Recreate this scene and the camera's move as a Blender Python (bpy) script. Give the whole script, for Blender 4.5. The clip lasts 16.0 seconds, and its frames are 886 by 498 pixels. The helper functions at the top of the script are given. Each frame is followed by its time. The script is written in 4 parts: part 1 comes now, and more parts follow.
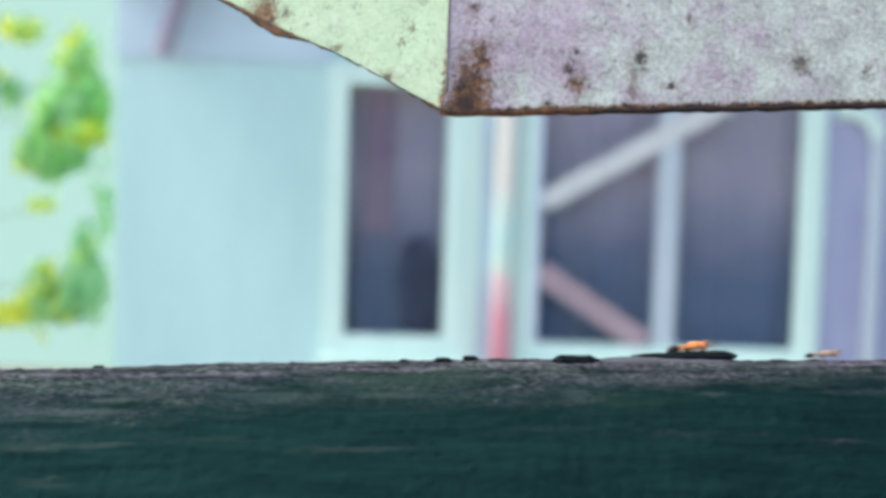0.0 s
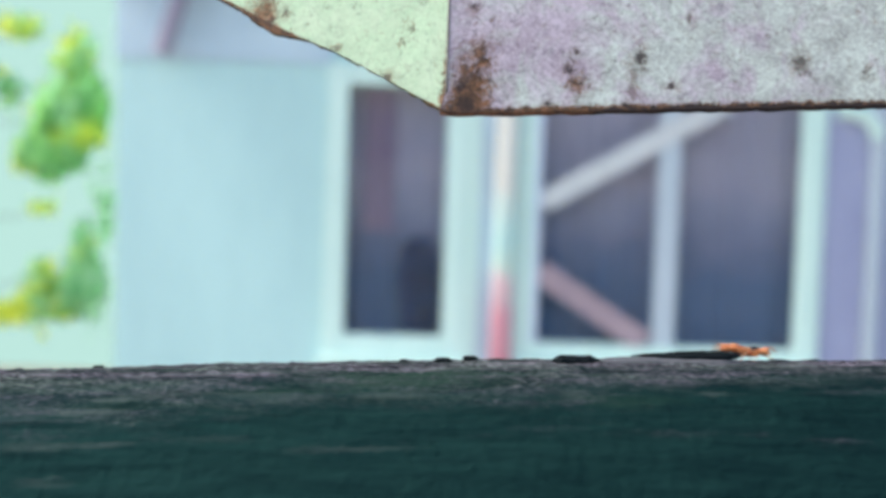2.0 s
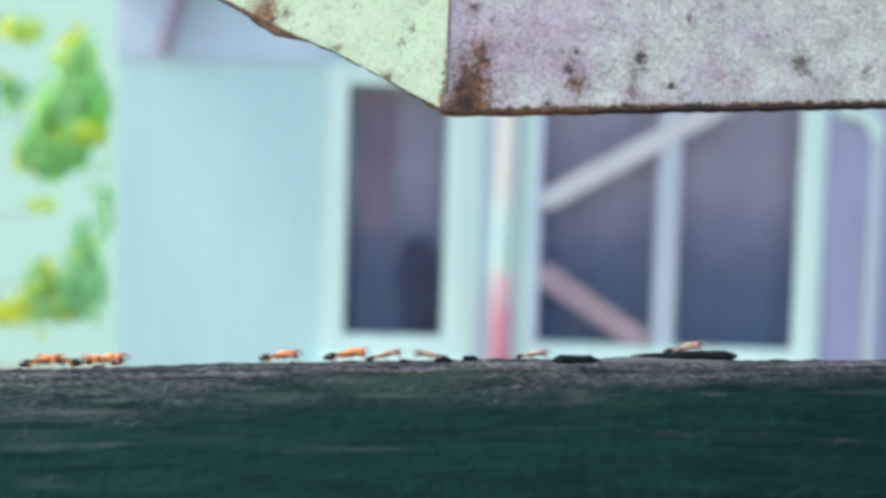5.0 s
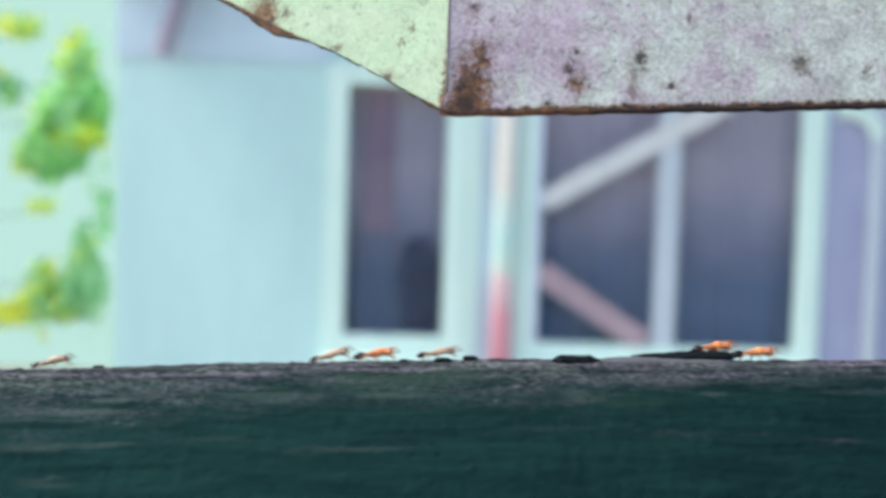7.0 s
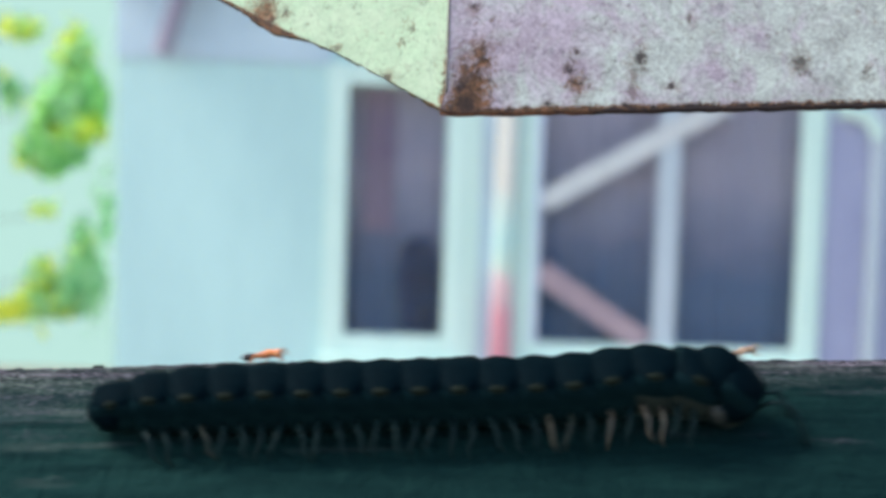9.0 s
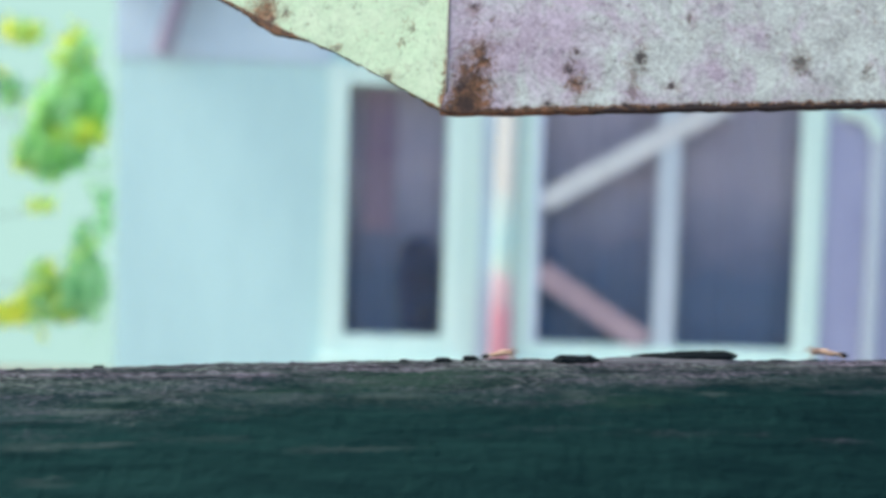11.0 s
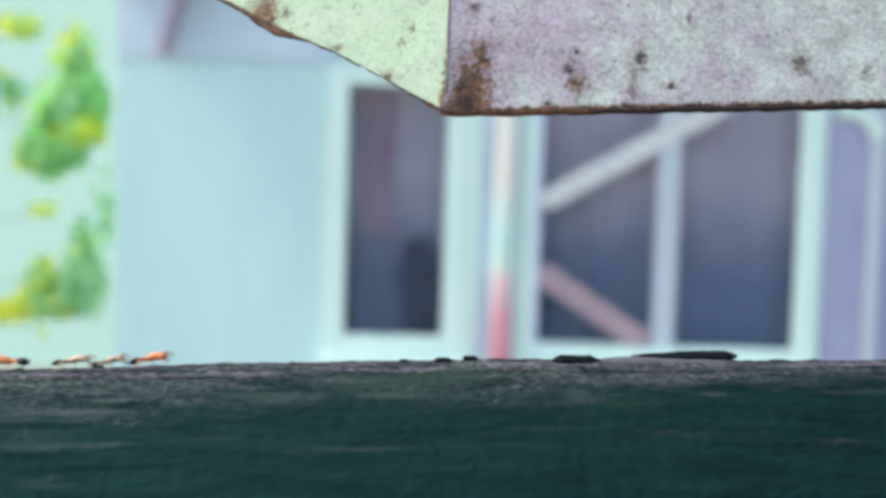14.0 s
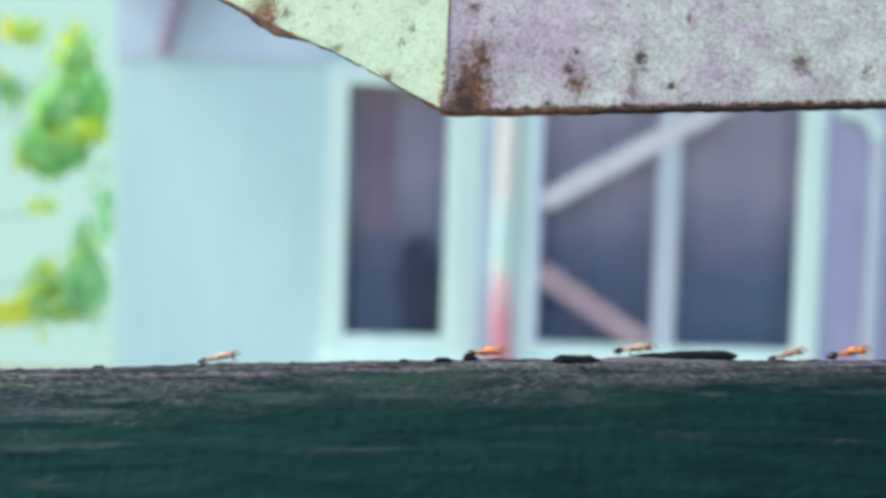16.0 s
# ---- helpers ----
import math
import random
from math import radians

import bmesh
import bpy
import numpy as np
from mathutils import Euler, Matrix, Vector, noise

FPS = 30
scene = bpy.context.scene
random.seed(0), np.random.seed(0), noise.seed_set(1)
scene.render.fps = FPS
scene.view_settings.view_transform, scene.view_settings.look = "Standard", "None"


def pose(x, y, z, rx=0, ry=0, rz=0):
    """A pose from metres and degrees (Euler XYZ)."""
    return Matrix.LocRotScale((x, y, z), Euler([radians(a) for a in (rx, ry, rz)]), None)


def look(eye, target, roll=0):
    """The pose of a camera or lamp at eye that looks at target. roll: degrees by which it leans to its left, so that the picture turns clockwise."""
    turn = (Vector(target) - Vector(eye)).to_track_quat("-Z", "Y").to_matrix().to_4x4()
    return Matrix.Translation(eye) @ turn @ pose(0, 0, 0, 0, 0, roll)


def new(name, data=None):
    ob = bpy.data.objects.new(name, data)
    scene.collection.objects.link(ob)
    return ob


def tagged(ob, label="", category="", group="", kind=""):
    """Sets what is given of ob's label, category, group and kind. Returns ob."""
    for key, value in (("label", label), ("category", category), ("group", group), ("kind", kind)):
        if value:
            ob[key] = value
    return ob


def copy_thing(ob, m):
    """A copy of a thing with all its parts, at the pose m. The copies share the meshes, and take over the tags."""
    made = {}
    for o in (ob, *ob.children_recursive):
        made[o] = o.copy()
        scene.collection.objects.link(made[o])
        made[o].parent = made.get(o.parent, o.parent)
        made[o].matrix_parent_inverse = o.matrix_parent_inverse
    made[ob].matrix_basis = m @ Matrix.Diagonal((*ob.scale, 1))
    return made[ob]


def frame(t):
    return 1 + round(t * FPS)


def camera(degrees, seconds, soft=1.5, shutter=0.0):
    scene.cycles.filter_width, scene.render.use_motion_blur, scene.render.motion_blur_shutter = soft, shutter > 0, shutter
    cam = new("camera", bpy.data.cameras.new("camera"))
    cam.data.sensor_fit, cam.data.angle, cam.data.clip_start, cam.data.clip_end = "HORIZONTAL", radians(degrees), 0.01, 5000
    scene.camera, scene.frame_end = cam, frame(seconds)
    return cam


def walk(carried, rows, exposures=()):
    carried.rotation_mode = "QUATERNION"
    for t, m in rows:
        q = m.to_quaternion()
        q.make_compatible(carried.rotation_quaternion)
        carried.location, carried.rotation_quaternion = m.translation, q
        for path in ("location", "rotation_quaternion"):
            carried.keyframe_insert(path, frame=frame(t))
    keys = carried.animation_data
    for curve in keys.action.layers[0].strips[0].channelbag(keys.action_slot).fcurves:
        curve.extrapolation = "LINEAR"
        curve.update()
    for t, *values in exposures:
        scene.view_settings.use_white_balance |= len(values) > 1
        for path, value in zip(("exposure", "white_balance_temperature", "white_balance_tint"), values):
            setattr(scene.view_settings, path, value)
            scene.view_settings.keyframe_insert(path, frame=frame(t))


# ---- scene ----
cam = camera(32, 16.0, soft=3.5, shutter=0.5)
EYE = Vector((0, 0, 1.9))
STAND = look(EYE, EYE + Vector((0, math.cos(radians(4)), -math.sin(radians(4)))), 1.8)
walk(cam, [(0, STAND), (16, STAND)], exposures=[(0, 1.265, 6400, 3), (16, 1.265, 6400, 3)])
# a close-up lens: sharp on the log's crest, the yard behind it melts away
cam.data.dof.use_dof = True
cam.data.dof.focus_distance = 0.300
cam.data.dof.aperture_fstop = 18.0

# ---- sky and sun ----
SUN_ELEVATION, SUN_AZIMUTH = 52, -94      # degrees; azimuth from +y towards +x
world = bpy.data.worlds.new("sky")
scene.world = world
world.use_nodes = True
wn = world.node_tree
sky = wn.nodes.new("ShaderNodeTexSky")
sky.sky_type, sky.sun_disc = "NISHITA", False
sky.sun_elevation, sky.sun_rotation = radians(SUN_ELEVATION), radians(SUN_AZIMUTH)
sky.dust_density = 3.0
wn.links.new(sky.outputs[0], wn.nodes["Background"].inputs["Color"])
wn.nodes["Background"].inputs["Strength"].default_value = 0.15
sun_data = bpy.data.lights.new("sun", "SUN")
sun_data.energy, sun_data.angle, sun_data.color = 1.2, radians(12), (1.0, 0.95, 0.86)
sun = new("sun", sun_data)
_e, _a = radians(SUN_ELEVATION), radians(SUN_AZIMUTH)
sun.matrix_world = look((0, 0, 0), (-math.sin(_a) * math.cos(_e), -math.cos(_a) * math.cos(_e), -math.sin(_e)))


# ---- materials ----
def surface(name, dark, light, scale=20.0, stretch=(1, 1, 1), rough=0.7, bump=0.3, grit=0.5, metallic=0.0,
            island=0.0, through_light=0.0, depth=0.002):
    """A procedural surface: two scales of noise between two colours, with fine relief."""
    m = bpy.data.materials.new(name)
    m.use_nodes = True
    nt = m.node_tree
    n, l = nt.nodes, nt.links
    bsdf = n["Principled BSDF"]
    co = n.new("ShaderNodeTexCoord")
    mp = n.new("ShaderNodeMapping")
    mp.inputs["Scale"].default_value = stretch
    l.new(co.outputs["Object"], mp.inputs["Vector"])
    a, b = n.new("ShaderNodeTexNoise"), n.new("ShaderNodeTexNoise")
    a.inputs["Scale"].default_value, a.inputs["Detail"].default_value = scale, 6
    b.inputs["Scale"].default_value, b.inputs["Detail"].default_value = scale * 9, 4
    for t in (a, b):
        l.new(mp.outputs[0], t.inputs["Vector"])
    mix = n.new("ShaderNodeMix")
    mix.data_type = "FLOAT"
    mix.inputs[0].default_value = grit
    l.new(a.outputs["Fac"], mix.inputs[2])
    l.new(b.outputs["Fac"], mix.inputs[3])
    ramp = n.new("ShaderNodeValToRGB")
    ramp.color_ramp.elements[0].position, ramp.color_ramp.elements[1].position = 0.36, 0.64
    ramp.color_ramp.elements[0].color, ramp.color_ramp.elements[1].color = (*dark, 1), (*light, 1)
    if island:
        info = n.new("ShaderNodeNewGeometry")
        ob = n.new("ShaderNodeObjectInfo")
        s = n.new("ShaderNodeMath")
        s.operation = "ADD"
        l.new(info.outputs["Random Per Island"], s.inputs[0])
        l.new(ob.outputs["Random"], s.inputs[1])
        k = n.new("ShaderNodeMath")
        k.operation = "MULTIPLY_ADD"
        k.inputs[1].default_value, k.inputs[2].default_value = island, -island
        l.new(s.outputs[0], k.inputs[0])
        add = n.new("ShaderNodeMath")
        l.new(mix.outputs[0], add.inputs[0])
        l.new(k.outputs[0], add.inputs[1])
        l.new(add.outputs[0], ramp.inputs[0])
    else:
        l.new(mix.outputs[0], ramp.inputs[0])
    l.new(ramp.outputs[0], bsdf.inputs["Base Color"])
    bsdf.inputs["Roughness"].default_value, bsdf.inputs["Metallic"].default_value = rough, metallic
    if through_light:
        tr = n.new("ShaderNodeBsdfTranslucent")
        l.new(ramp.outputs[0], tr.inputs["Color"])
        ms = n.new("ShaderNodeMixShader")
        ms.inputs[0].default_value = through_light
        l.new(bsdf.outputs[0], ms.inputs[1])
        l.new(tr.outputs[0], ms.inputs[2])
        l.new(ms.outputs[0], n["Material Output"].inputs["Surface"])
    if bump:
        bp = n.new("ShaderNodeBump")
        bp.inputs["Strength"].default_value, bp.inputs["Distance"].default_value = bump, depth
        l.new(mix.outputs[0], bp.inputs["Height"])
        l.new(bp.outputs[0], bsdf.inputs["Normal"])
    return m


def rusted_paint(name, dark, light, spots, reach, lift, slope, tints=((1, 1, 1), (0.94, 1, 0.96)), centre=0.0):
    """Old paint on sheet steel: specks, rust creeping from the lower corner (the object's origin) and the bottom edge,
    and a few rust spots at (x, z, radius in metres, height over width, darkness of the core). slope: how far the bottom edge climbs per metre of x."""
    m = surface(name, dark, light, 130, (0.8, 1, 1), 0.55, 0.3, 0.52, depth=0.0004)
    for node in m.node_tree.nodes:
        if node.bl_idname == "ShaderNodeTexNoise":
            node.inputs["Detail"].default_value, node.inputs["Roughness"].default_value, node.inputs["Distortion"].default_value = 9, 0.80, 0.15
        elif node.bl_idname == "ShaderNodeValToRGB":
            node.color_ramp.elements[0].position, node.color_ramp.elements[1].position = 0.40, 0.57
    n, l = m.node_tree.nodes, m.node_tree.links
    bsdf = n["Principled BSDF"]
    paint = bsdf.inputs["Base Color"].links[0].from_socket
    co = n.new("ShaderNodeTexCoord")
    sep = n.new("ShaderNodeSeparateXYZ")
    l.new(co.outputs["Object"], sep.inputs[0])

    def math_node(op, *ins):
        k = n.new("ShaderNodeMath")
        k.operation = op
        for i, v in enumerate(ins):
            if isinstance(v, (int, float)):
                k.inputs[i].default_value = v
            else:
                l.new(v, k.inputs[i])
        return k.outputs[0]

    def noise_node(scale, detail=5.0, rough=0.6):
        k = n.new("ShaderNodeTexNoise")
        k.inputs["Scale"].default_value, k.inputs["Detail"].default_value, k.inputs["Roughness"].default_value = scale, detail, rough
        k.inputs["Distortion"].default_value = 0.9
        l.new(co.outputs["Object"], k.inputs["Vector"])
        return k.outputs["Fac"]

    rise = math_node("SUBTRACT", sep.outputs["Z"], math_node("MULTIPLY", sep.outputs["X"], slope))
    # the rust fans out from the corner as it climbs
    middle = math_node("ADD", math_node("MULTIPLY", rise, 0.36 if centre else 0.0), centre)
    ax = math_node("ABSOLUTE", math_node("SUBTRACT", math_node("ABSOLUTE", sep.outputs["X"]), middle))
    corner = math_node("SUBTRACT", 1.0, math_node("DIVIDE", ax, reach))
    corner = math_node("MULTIPLY", math_node("MAXIMUM", corner, 0.0),
                       math_node("MAXIMUM", math_node("SUBTRACT", 1.0, math_node("DIVIDE", rise, 0.027)), 0.08))
    edge = math_node("MAXIMUM", math_node("SUBTRACT", 1.0, math_node("DIVIDE", rise, lift)), 0.0)
    near = math_node("MAXIMUM", corner, edge)
    rust = math_node("ADD", math_node("MULTIPLY", near, 0.58), math_node("MULTIPLY", noise_node(560, 8, 0.78), 0.82))
    mask = n.new("ShaderNodeMapRange")
    mask.inputs["From Min"].default_value, mask.inputs["From Max"].default_value = 0.66, 0.80
    l.new(rust, mask.inputs["Value"])
    total = mask.outputs[0]
    # round rust spots with frayed rims
    blots = math_node("MULTIPLY", rise, 0.0)
    fray = math_node("MULTIPLY", math_node("SUBTRACT", noise_node(700, 6, 0.7), 0.5), 0.0058)
    for x, z, r, tall, dark in spots:
        dx = math_node("SUBTRACT", sep.outputs["X"], x)
        dz = math_node("DIVIDE", math_node("SUBTRACT", sep.outputs["Z"], z), tall)
        d = math_node("SQRT", math_node("ADD", math_node("MULTIPLY", dx, dx), math_node("MULTIPLY", dz, dz)))
        k = n.new("ShaderNodeMapRange")
        k.inputs["From Min"].default_value, k.inputs["From Max"].default_value = r * 1.3, r * 0.4
        l.new(math_node("ADD", d, fray), k.inputs["Value"])
        halo = n.new("ShaderNodeMapRange")
        halo.inputs["From Min"].default_value, halo.inputs["From Max"].default_value = r * 2.6, r * 0.6
        l.new(math_node("ADD", d, math_node("MULTIPLY", fray, 1.5)), halo.inputs["Value"])
        total = math_node("MAXIMUM", total, math_node("MULTIPLY", halo.outputs[0], 0.55 if dark else 0.95))
        if dark:
            blots = math_node("MAXIMUM", blots, math_node("MULTIPLY", k.outputs[0], dark))
    # pin-prick specks
    speck = n.new("ShaderNodeMapRange")
    speck.inputs["From Min"].default_value, speck.inputs["From Max"].default_value = 0.55, 0.66
    l.new(math_node("ADD", noise_node(1000, 6, 0.7), math_node("MULTIPLY", near, 0.10)), speck.inputs["Value"])
    patches = n.new("ShaderNodeMapRange")
    patches.inputs["From Min"].default_value, patches.inputs["From Max"].default_value = 0.30, 0.62
    l.new(noise_node(150, 5, 0.65), patches.inputs["Value"])
    total = math_node("MAXIMUM", total, math_node("MULTIPLY", math_node("MULTIPLY", speck.outputs[0], patches.outputs[0]), 0.75))
    # dark freckles where the paint has blistered
    freckle = n.new("ShaderNodeMapRange")
    freckle.inputs["From Min"].default_value, freckle.inputs["From Max"].default_value = 0.565, 0.66
    l.new(noise_node(430, 7, 0.72), freckle.inputs["Value"])
    blots = math_node("MAXIMUM", blots, math_node("MULTIPLY", math_node("MULTIPLY", freckle.outputs[0], patches.outputs[0]), 0.60 if centre else 0.5))
    # bottom edge's rust and shade painted black, more so away from the corner
    rust_shade = n.new("ShaderNodeMapRange")
    rust_shade.inputs["From Min"].default_value, rust_shade.inputs["From Max"].default_value = 0.46, 0.66
    dark_gain = math_node("MINIMUM", math_node("MULTIPLY", math_node("ABSOLUTE", sep.outputs["X"]), 9.0), 0.52)
    l.new(math_node("ADD", math_node("ADD", math_node("MULTIPLY", edge, 0.36), dark_gain), math_node("MULTIPLY", math_node("SUBTRACT", noise_node(260, 6, 0.7), 0.5), 1.3)), rust_shade.inputs["Value"])
    blots = math_node("MAXIMUM", blots, math_node("MULTIPLY", math_node("MULTIPLY", rust_shade.outputs[0], math_node("MINIMUM", math_node("MULTIPLY", math_node("MAXIMUM", math_node("SUBTRACT", math_node("ADD", edge, math_node("MULTIPLY", math_node("SUBTRACT", noise_node(420, 5, 0.7), 0.5), 1.6)), 0.58), 0.0), 5.0), 1.0)), 0.95 if centre else 0.35))
    core = n.new("ShaderNodeMapRange")
    core.inputs["From Min"].default_value, core.inputs["From Max"].default_value = 0.80, 0.96
    l.new(math_node("ADD", math_node("MULTIPLY", corner, 0.62), math_node("MULTIPLY", noise_node(330, 6, 0.7), 0.82)), core.inputs["Value"])
    blots = math_node("MAXIMUM", blots, math_node("MULTIPLY", core.outputs[0], 0.75))
    rc = n.new("ShaderNodeValToRGB")
    rc.color_ramp.elements[0].position, rc.color_ramp.elements[1].position = 0.40, 0.68
    rc.color_ramp.elements[0].color, rc.color_ramp.elements[1].color = (0.040, 0.022, 0.014, 1), (0.46, 0.200, 0.125, 1)
    mid = rc.color_ramp.elements.new(0.54)
    mid.color = (0.190, 0.090, 0.042, 1)
    l.new(noise_node(620, 7, 0.8), rc.inputs[0])
    mx = n.new("ShaderNodeMix")
    mx.data_type = "RGBA"
    l.new(total, mx.inputs[0])
    # broad faded patches, pinkish and minty
    fade = n.new("ShaderNodeValToRGB")
    fade.color_ramp.elements[0].position, fade.color_ramp.elements[1].position = 0.40, 0.60
    fade.color_ramp.elements[0].color, fade.color_ramp.elements[1].color = (*tints[0], 1), (*tints[1], 1)
    drift = math_node("MINIMUM", math_node("MULTIPLY", math_node("SUBTRACT", sep.outputs["X"], 0.032), 3.0 if centre else 0.0), 0.12)
    l.new(math_node("ADD", noise_node(110, 6, 0.66), drift), fade.inputs[0])
    wash = n.new("ShaderNodeMix")
    wash.data_type, wash.blend_type = "RGBA", "MULTIPLY"
    wash.inputs[0].default_value = 1.0
    l.new(paint, wash.inputs[6])
    l.new(fade.outputs[0], wash.inputs[7])
    l.new(wash.outputs[2], mx.inputs[6])
    l.new(rc.outputs[0], mx.inputs[7])
    dots = n.new("ShaderNodeMix")
    dots.data_type = "RGBA"
    dots.inputs[7].default_value = (0.030, 0.019, 0.020, 1)
    l.new(blots, dots.inputs[0])
    l.new(mx.outputs[2], dots.inputs[6])
    l.new(dots.outputs[2], bsdf.inputs["Base Color"])
    l.new(math_node("ADD", math_node("MULTIPLY", math_node("MAXIMUM", total, blots), 0.35), 0.5), bsdf.inputs["Roughness"])
    return m


def window_glass(name):
    m = bpy.data.materials.new(name)
    m.use_nodes = True
    nt = m.node_tree
    n, l = nt.nodes, nt.links
    gl, tr, mx, fr = (n.new("ShaderNode" + k) for k in ("BsdfGlossy", "BsdfTransparent", "MixShader", "Fresnel"))
    gl.inputs["Roughness"].default_value = 0.02
    tr.inputs["Color"].default_value = (0.94, 0.95, 0.97, 1)
    fr.inputs["IOR"].default_value = 1.45
    l.new(fr.outputs[0], mx.inputs[0])
    l.new(tr.outputs[0], mx.inputs[1])
    l.new(gl.outputs[0], mx.inputs[2])
    l.new(mx.outputs[0], n["Material Output"].inputs["Surface"])
    return m


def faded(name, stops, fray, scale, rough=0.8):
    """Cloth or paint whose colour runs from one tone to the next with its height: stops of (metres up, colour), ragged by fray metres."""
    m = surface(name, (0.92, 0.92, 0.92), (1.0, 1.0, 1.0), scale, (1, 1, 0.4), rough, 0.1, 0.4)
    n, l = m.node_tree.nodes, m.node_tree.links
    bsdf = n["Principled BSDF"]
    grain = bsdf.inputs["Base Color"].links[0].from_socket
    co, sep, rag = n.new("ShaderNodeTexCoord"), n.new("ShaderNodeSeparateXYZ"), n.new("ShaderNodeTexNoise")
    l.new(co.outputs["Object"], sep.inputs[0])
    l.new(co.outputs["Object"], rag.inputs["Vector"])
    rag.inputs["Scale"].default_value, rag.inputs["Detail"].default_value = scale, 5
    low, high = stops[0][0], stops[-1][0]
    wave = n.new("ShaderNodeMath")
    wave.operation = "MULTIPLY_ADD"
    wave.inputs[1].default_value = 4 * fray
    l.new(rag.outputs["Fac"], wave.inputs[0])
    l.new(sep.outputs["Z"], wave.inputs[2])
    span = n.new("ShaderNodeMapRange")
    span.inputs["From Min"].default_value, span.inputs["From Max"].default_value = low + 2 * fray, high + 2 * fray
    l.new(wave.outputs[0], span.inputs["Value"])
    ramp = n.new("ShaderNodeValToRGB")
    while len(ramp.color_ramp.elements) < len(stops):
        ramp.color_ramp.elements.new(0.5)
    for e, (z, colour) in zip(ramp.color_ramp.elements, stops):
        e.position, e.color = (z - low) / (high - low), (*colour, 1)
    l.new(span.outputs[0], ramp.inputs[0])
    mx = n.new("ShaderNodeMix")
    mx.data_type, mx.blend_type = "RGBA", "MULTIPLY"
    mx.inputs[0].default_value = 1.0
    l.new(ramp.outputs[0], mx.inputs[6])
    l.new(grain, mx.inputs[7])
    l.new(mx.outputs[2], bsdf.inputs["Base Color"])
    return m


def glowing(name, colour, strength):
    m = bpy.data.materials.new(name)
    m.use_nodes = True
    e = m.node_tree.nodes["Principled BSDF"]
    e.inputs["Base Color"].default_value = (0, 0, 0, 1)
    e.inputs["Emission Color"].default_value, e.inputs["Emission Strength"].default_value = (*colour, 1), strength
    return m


DRY_WOOD = surface("post_wood", (0.03, 0.035, 0.033), (0.12, 0.115, 0.105), 55, (1, 1, 0.16), 0.8, 0.9, 0.55, depth=0.0012)


def log_wood():
    """Grey weathered wood with a dark green-black coat of damp algae, ragged-rimmed, that also holds the flank's shade.
    """
    m = surface("weathered_wood_algae_and_shade", (0.011, 0.014, 0.018), (0.168, 0.160, 0.178), 300, (0.2, 1, 1), 0.85, 1.0, 0.5, depth=0.0006)
    for node in m.node_tree.nodes:
        if node.bl_idname == "ShaderNodeValToRGB":
            node.color_ramp.elements[0].position, node.color_ramp.elements[1].position = 0.42, 0.60
    n, l = m.node_tree.nodes, m.node_tree.links
    bsdf = n["Principled BSDF"]
    dry = bsdf.inputs["Base Color"].links[0].from_socket
    co = n.new("ShaderNodeTexCoord")
    mp = n.new("ShaderNodeMapping")
    mp.inputs["Scale"].default_value = (0.16, 1, 1)
    l.new(co.outputs["Object"], mp.inputs["Vector"])
    coat = n.new("ShaderNodeTexNoise")
    coat.inputs["Scale"].default_value, coat.inputs["Detail"].default_value, coat.inputs["Roughness"].default_value = 330, 8, 0.72
    coat.inputs["Distortion"].default_value = 0.5
    l.new(mp.outputs[0], coat.inputs["Vector"])
    tone = n.new("ShaderNodeValToRGB")
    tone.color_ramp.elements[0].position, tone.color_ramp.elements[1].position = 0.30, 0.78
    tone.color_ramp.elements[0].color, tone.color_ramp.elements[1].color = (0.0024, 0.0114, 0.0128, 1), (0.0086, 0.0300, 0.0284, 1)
    sep = n.new("ShaderNodeSeparateXYZ")
    l.new(co.outputs["Object"], sep.inputs[0])
    # the coat's tone runs paler towards one end
    thin = n.new("ShaderNodeMath")
    thin.operation = "MULTIPLY_ADD"
    thin.inputs[1].default_value = -1.5
    l.new(sep.outputs["X"], thin.inputs[0])
    l.new(coat.outputs["Fac"], thin.inputs[2])
    l.new(thin.outputs[0], tone.inputs[0])
    # the flank's falloff into shade is put into the coat's colour
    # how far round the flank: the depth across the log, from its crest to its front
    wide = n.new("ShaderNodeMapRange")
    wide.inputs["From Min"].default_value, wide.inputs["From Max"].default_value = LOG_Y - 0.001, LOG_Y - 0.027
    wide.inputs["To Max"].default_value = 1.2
    # the coat starts lower towards one end
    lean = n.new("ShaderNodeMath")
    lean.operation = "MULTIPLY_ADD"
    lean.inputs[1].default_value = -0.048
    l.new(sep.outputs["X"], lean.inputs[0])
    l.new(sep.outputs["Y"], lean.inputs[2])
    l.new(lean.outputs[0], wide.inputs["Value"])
    rag = n.new("ShaderNodeTexNoise")
    rag.inputs["Scale"].default_value, rag.inputs["Detail"].default_value, rag.inputs["Roughness"].default_value = 75, 8, 0.72
    l.new(mp.outputs[0], rag.inputs["Vector"])
    k = n.new("ShaderNodeMath")
    k.operation = "MULTIPLY_ADD"
    k.inputs[1].default_value, k.inputs[2].default_value = 2.2, -1.12
    l.new(rag.outputs["Fac"], k.inputs[0])
    s = n.new("ShaderNodeMath")
    s.use_clamp = True
    l.new(wide.outputs[0], s.inputs[0])
    l.new(k.outputs[0], s.inputs[1])
    # grit and pits that do not follow the grain
    pits = n.new("ShaderNodeTexNoise")
    pits.inputs["Scale"].default_value, pits.inputs["Detail"].default_value, pits.inputs["Roughness"].default_value = 700, 6, 0.75
    l.new(co.outputs["Object"], pits.inputs["Vector"])
    grey = n.new("ShaderNodeValToRGB")
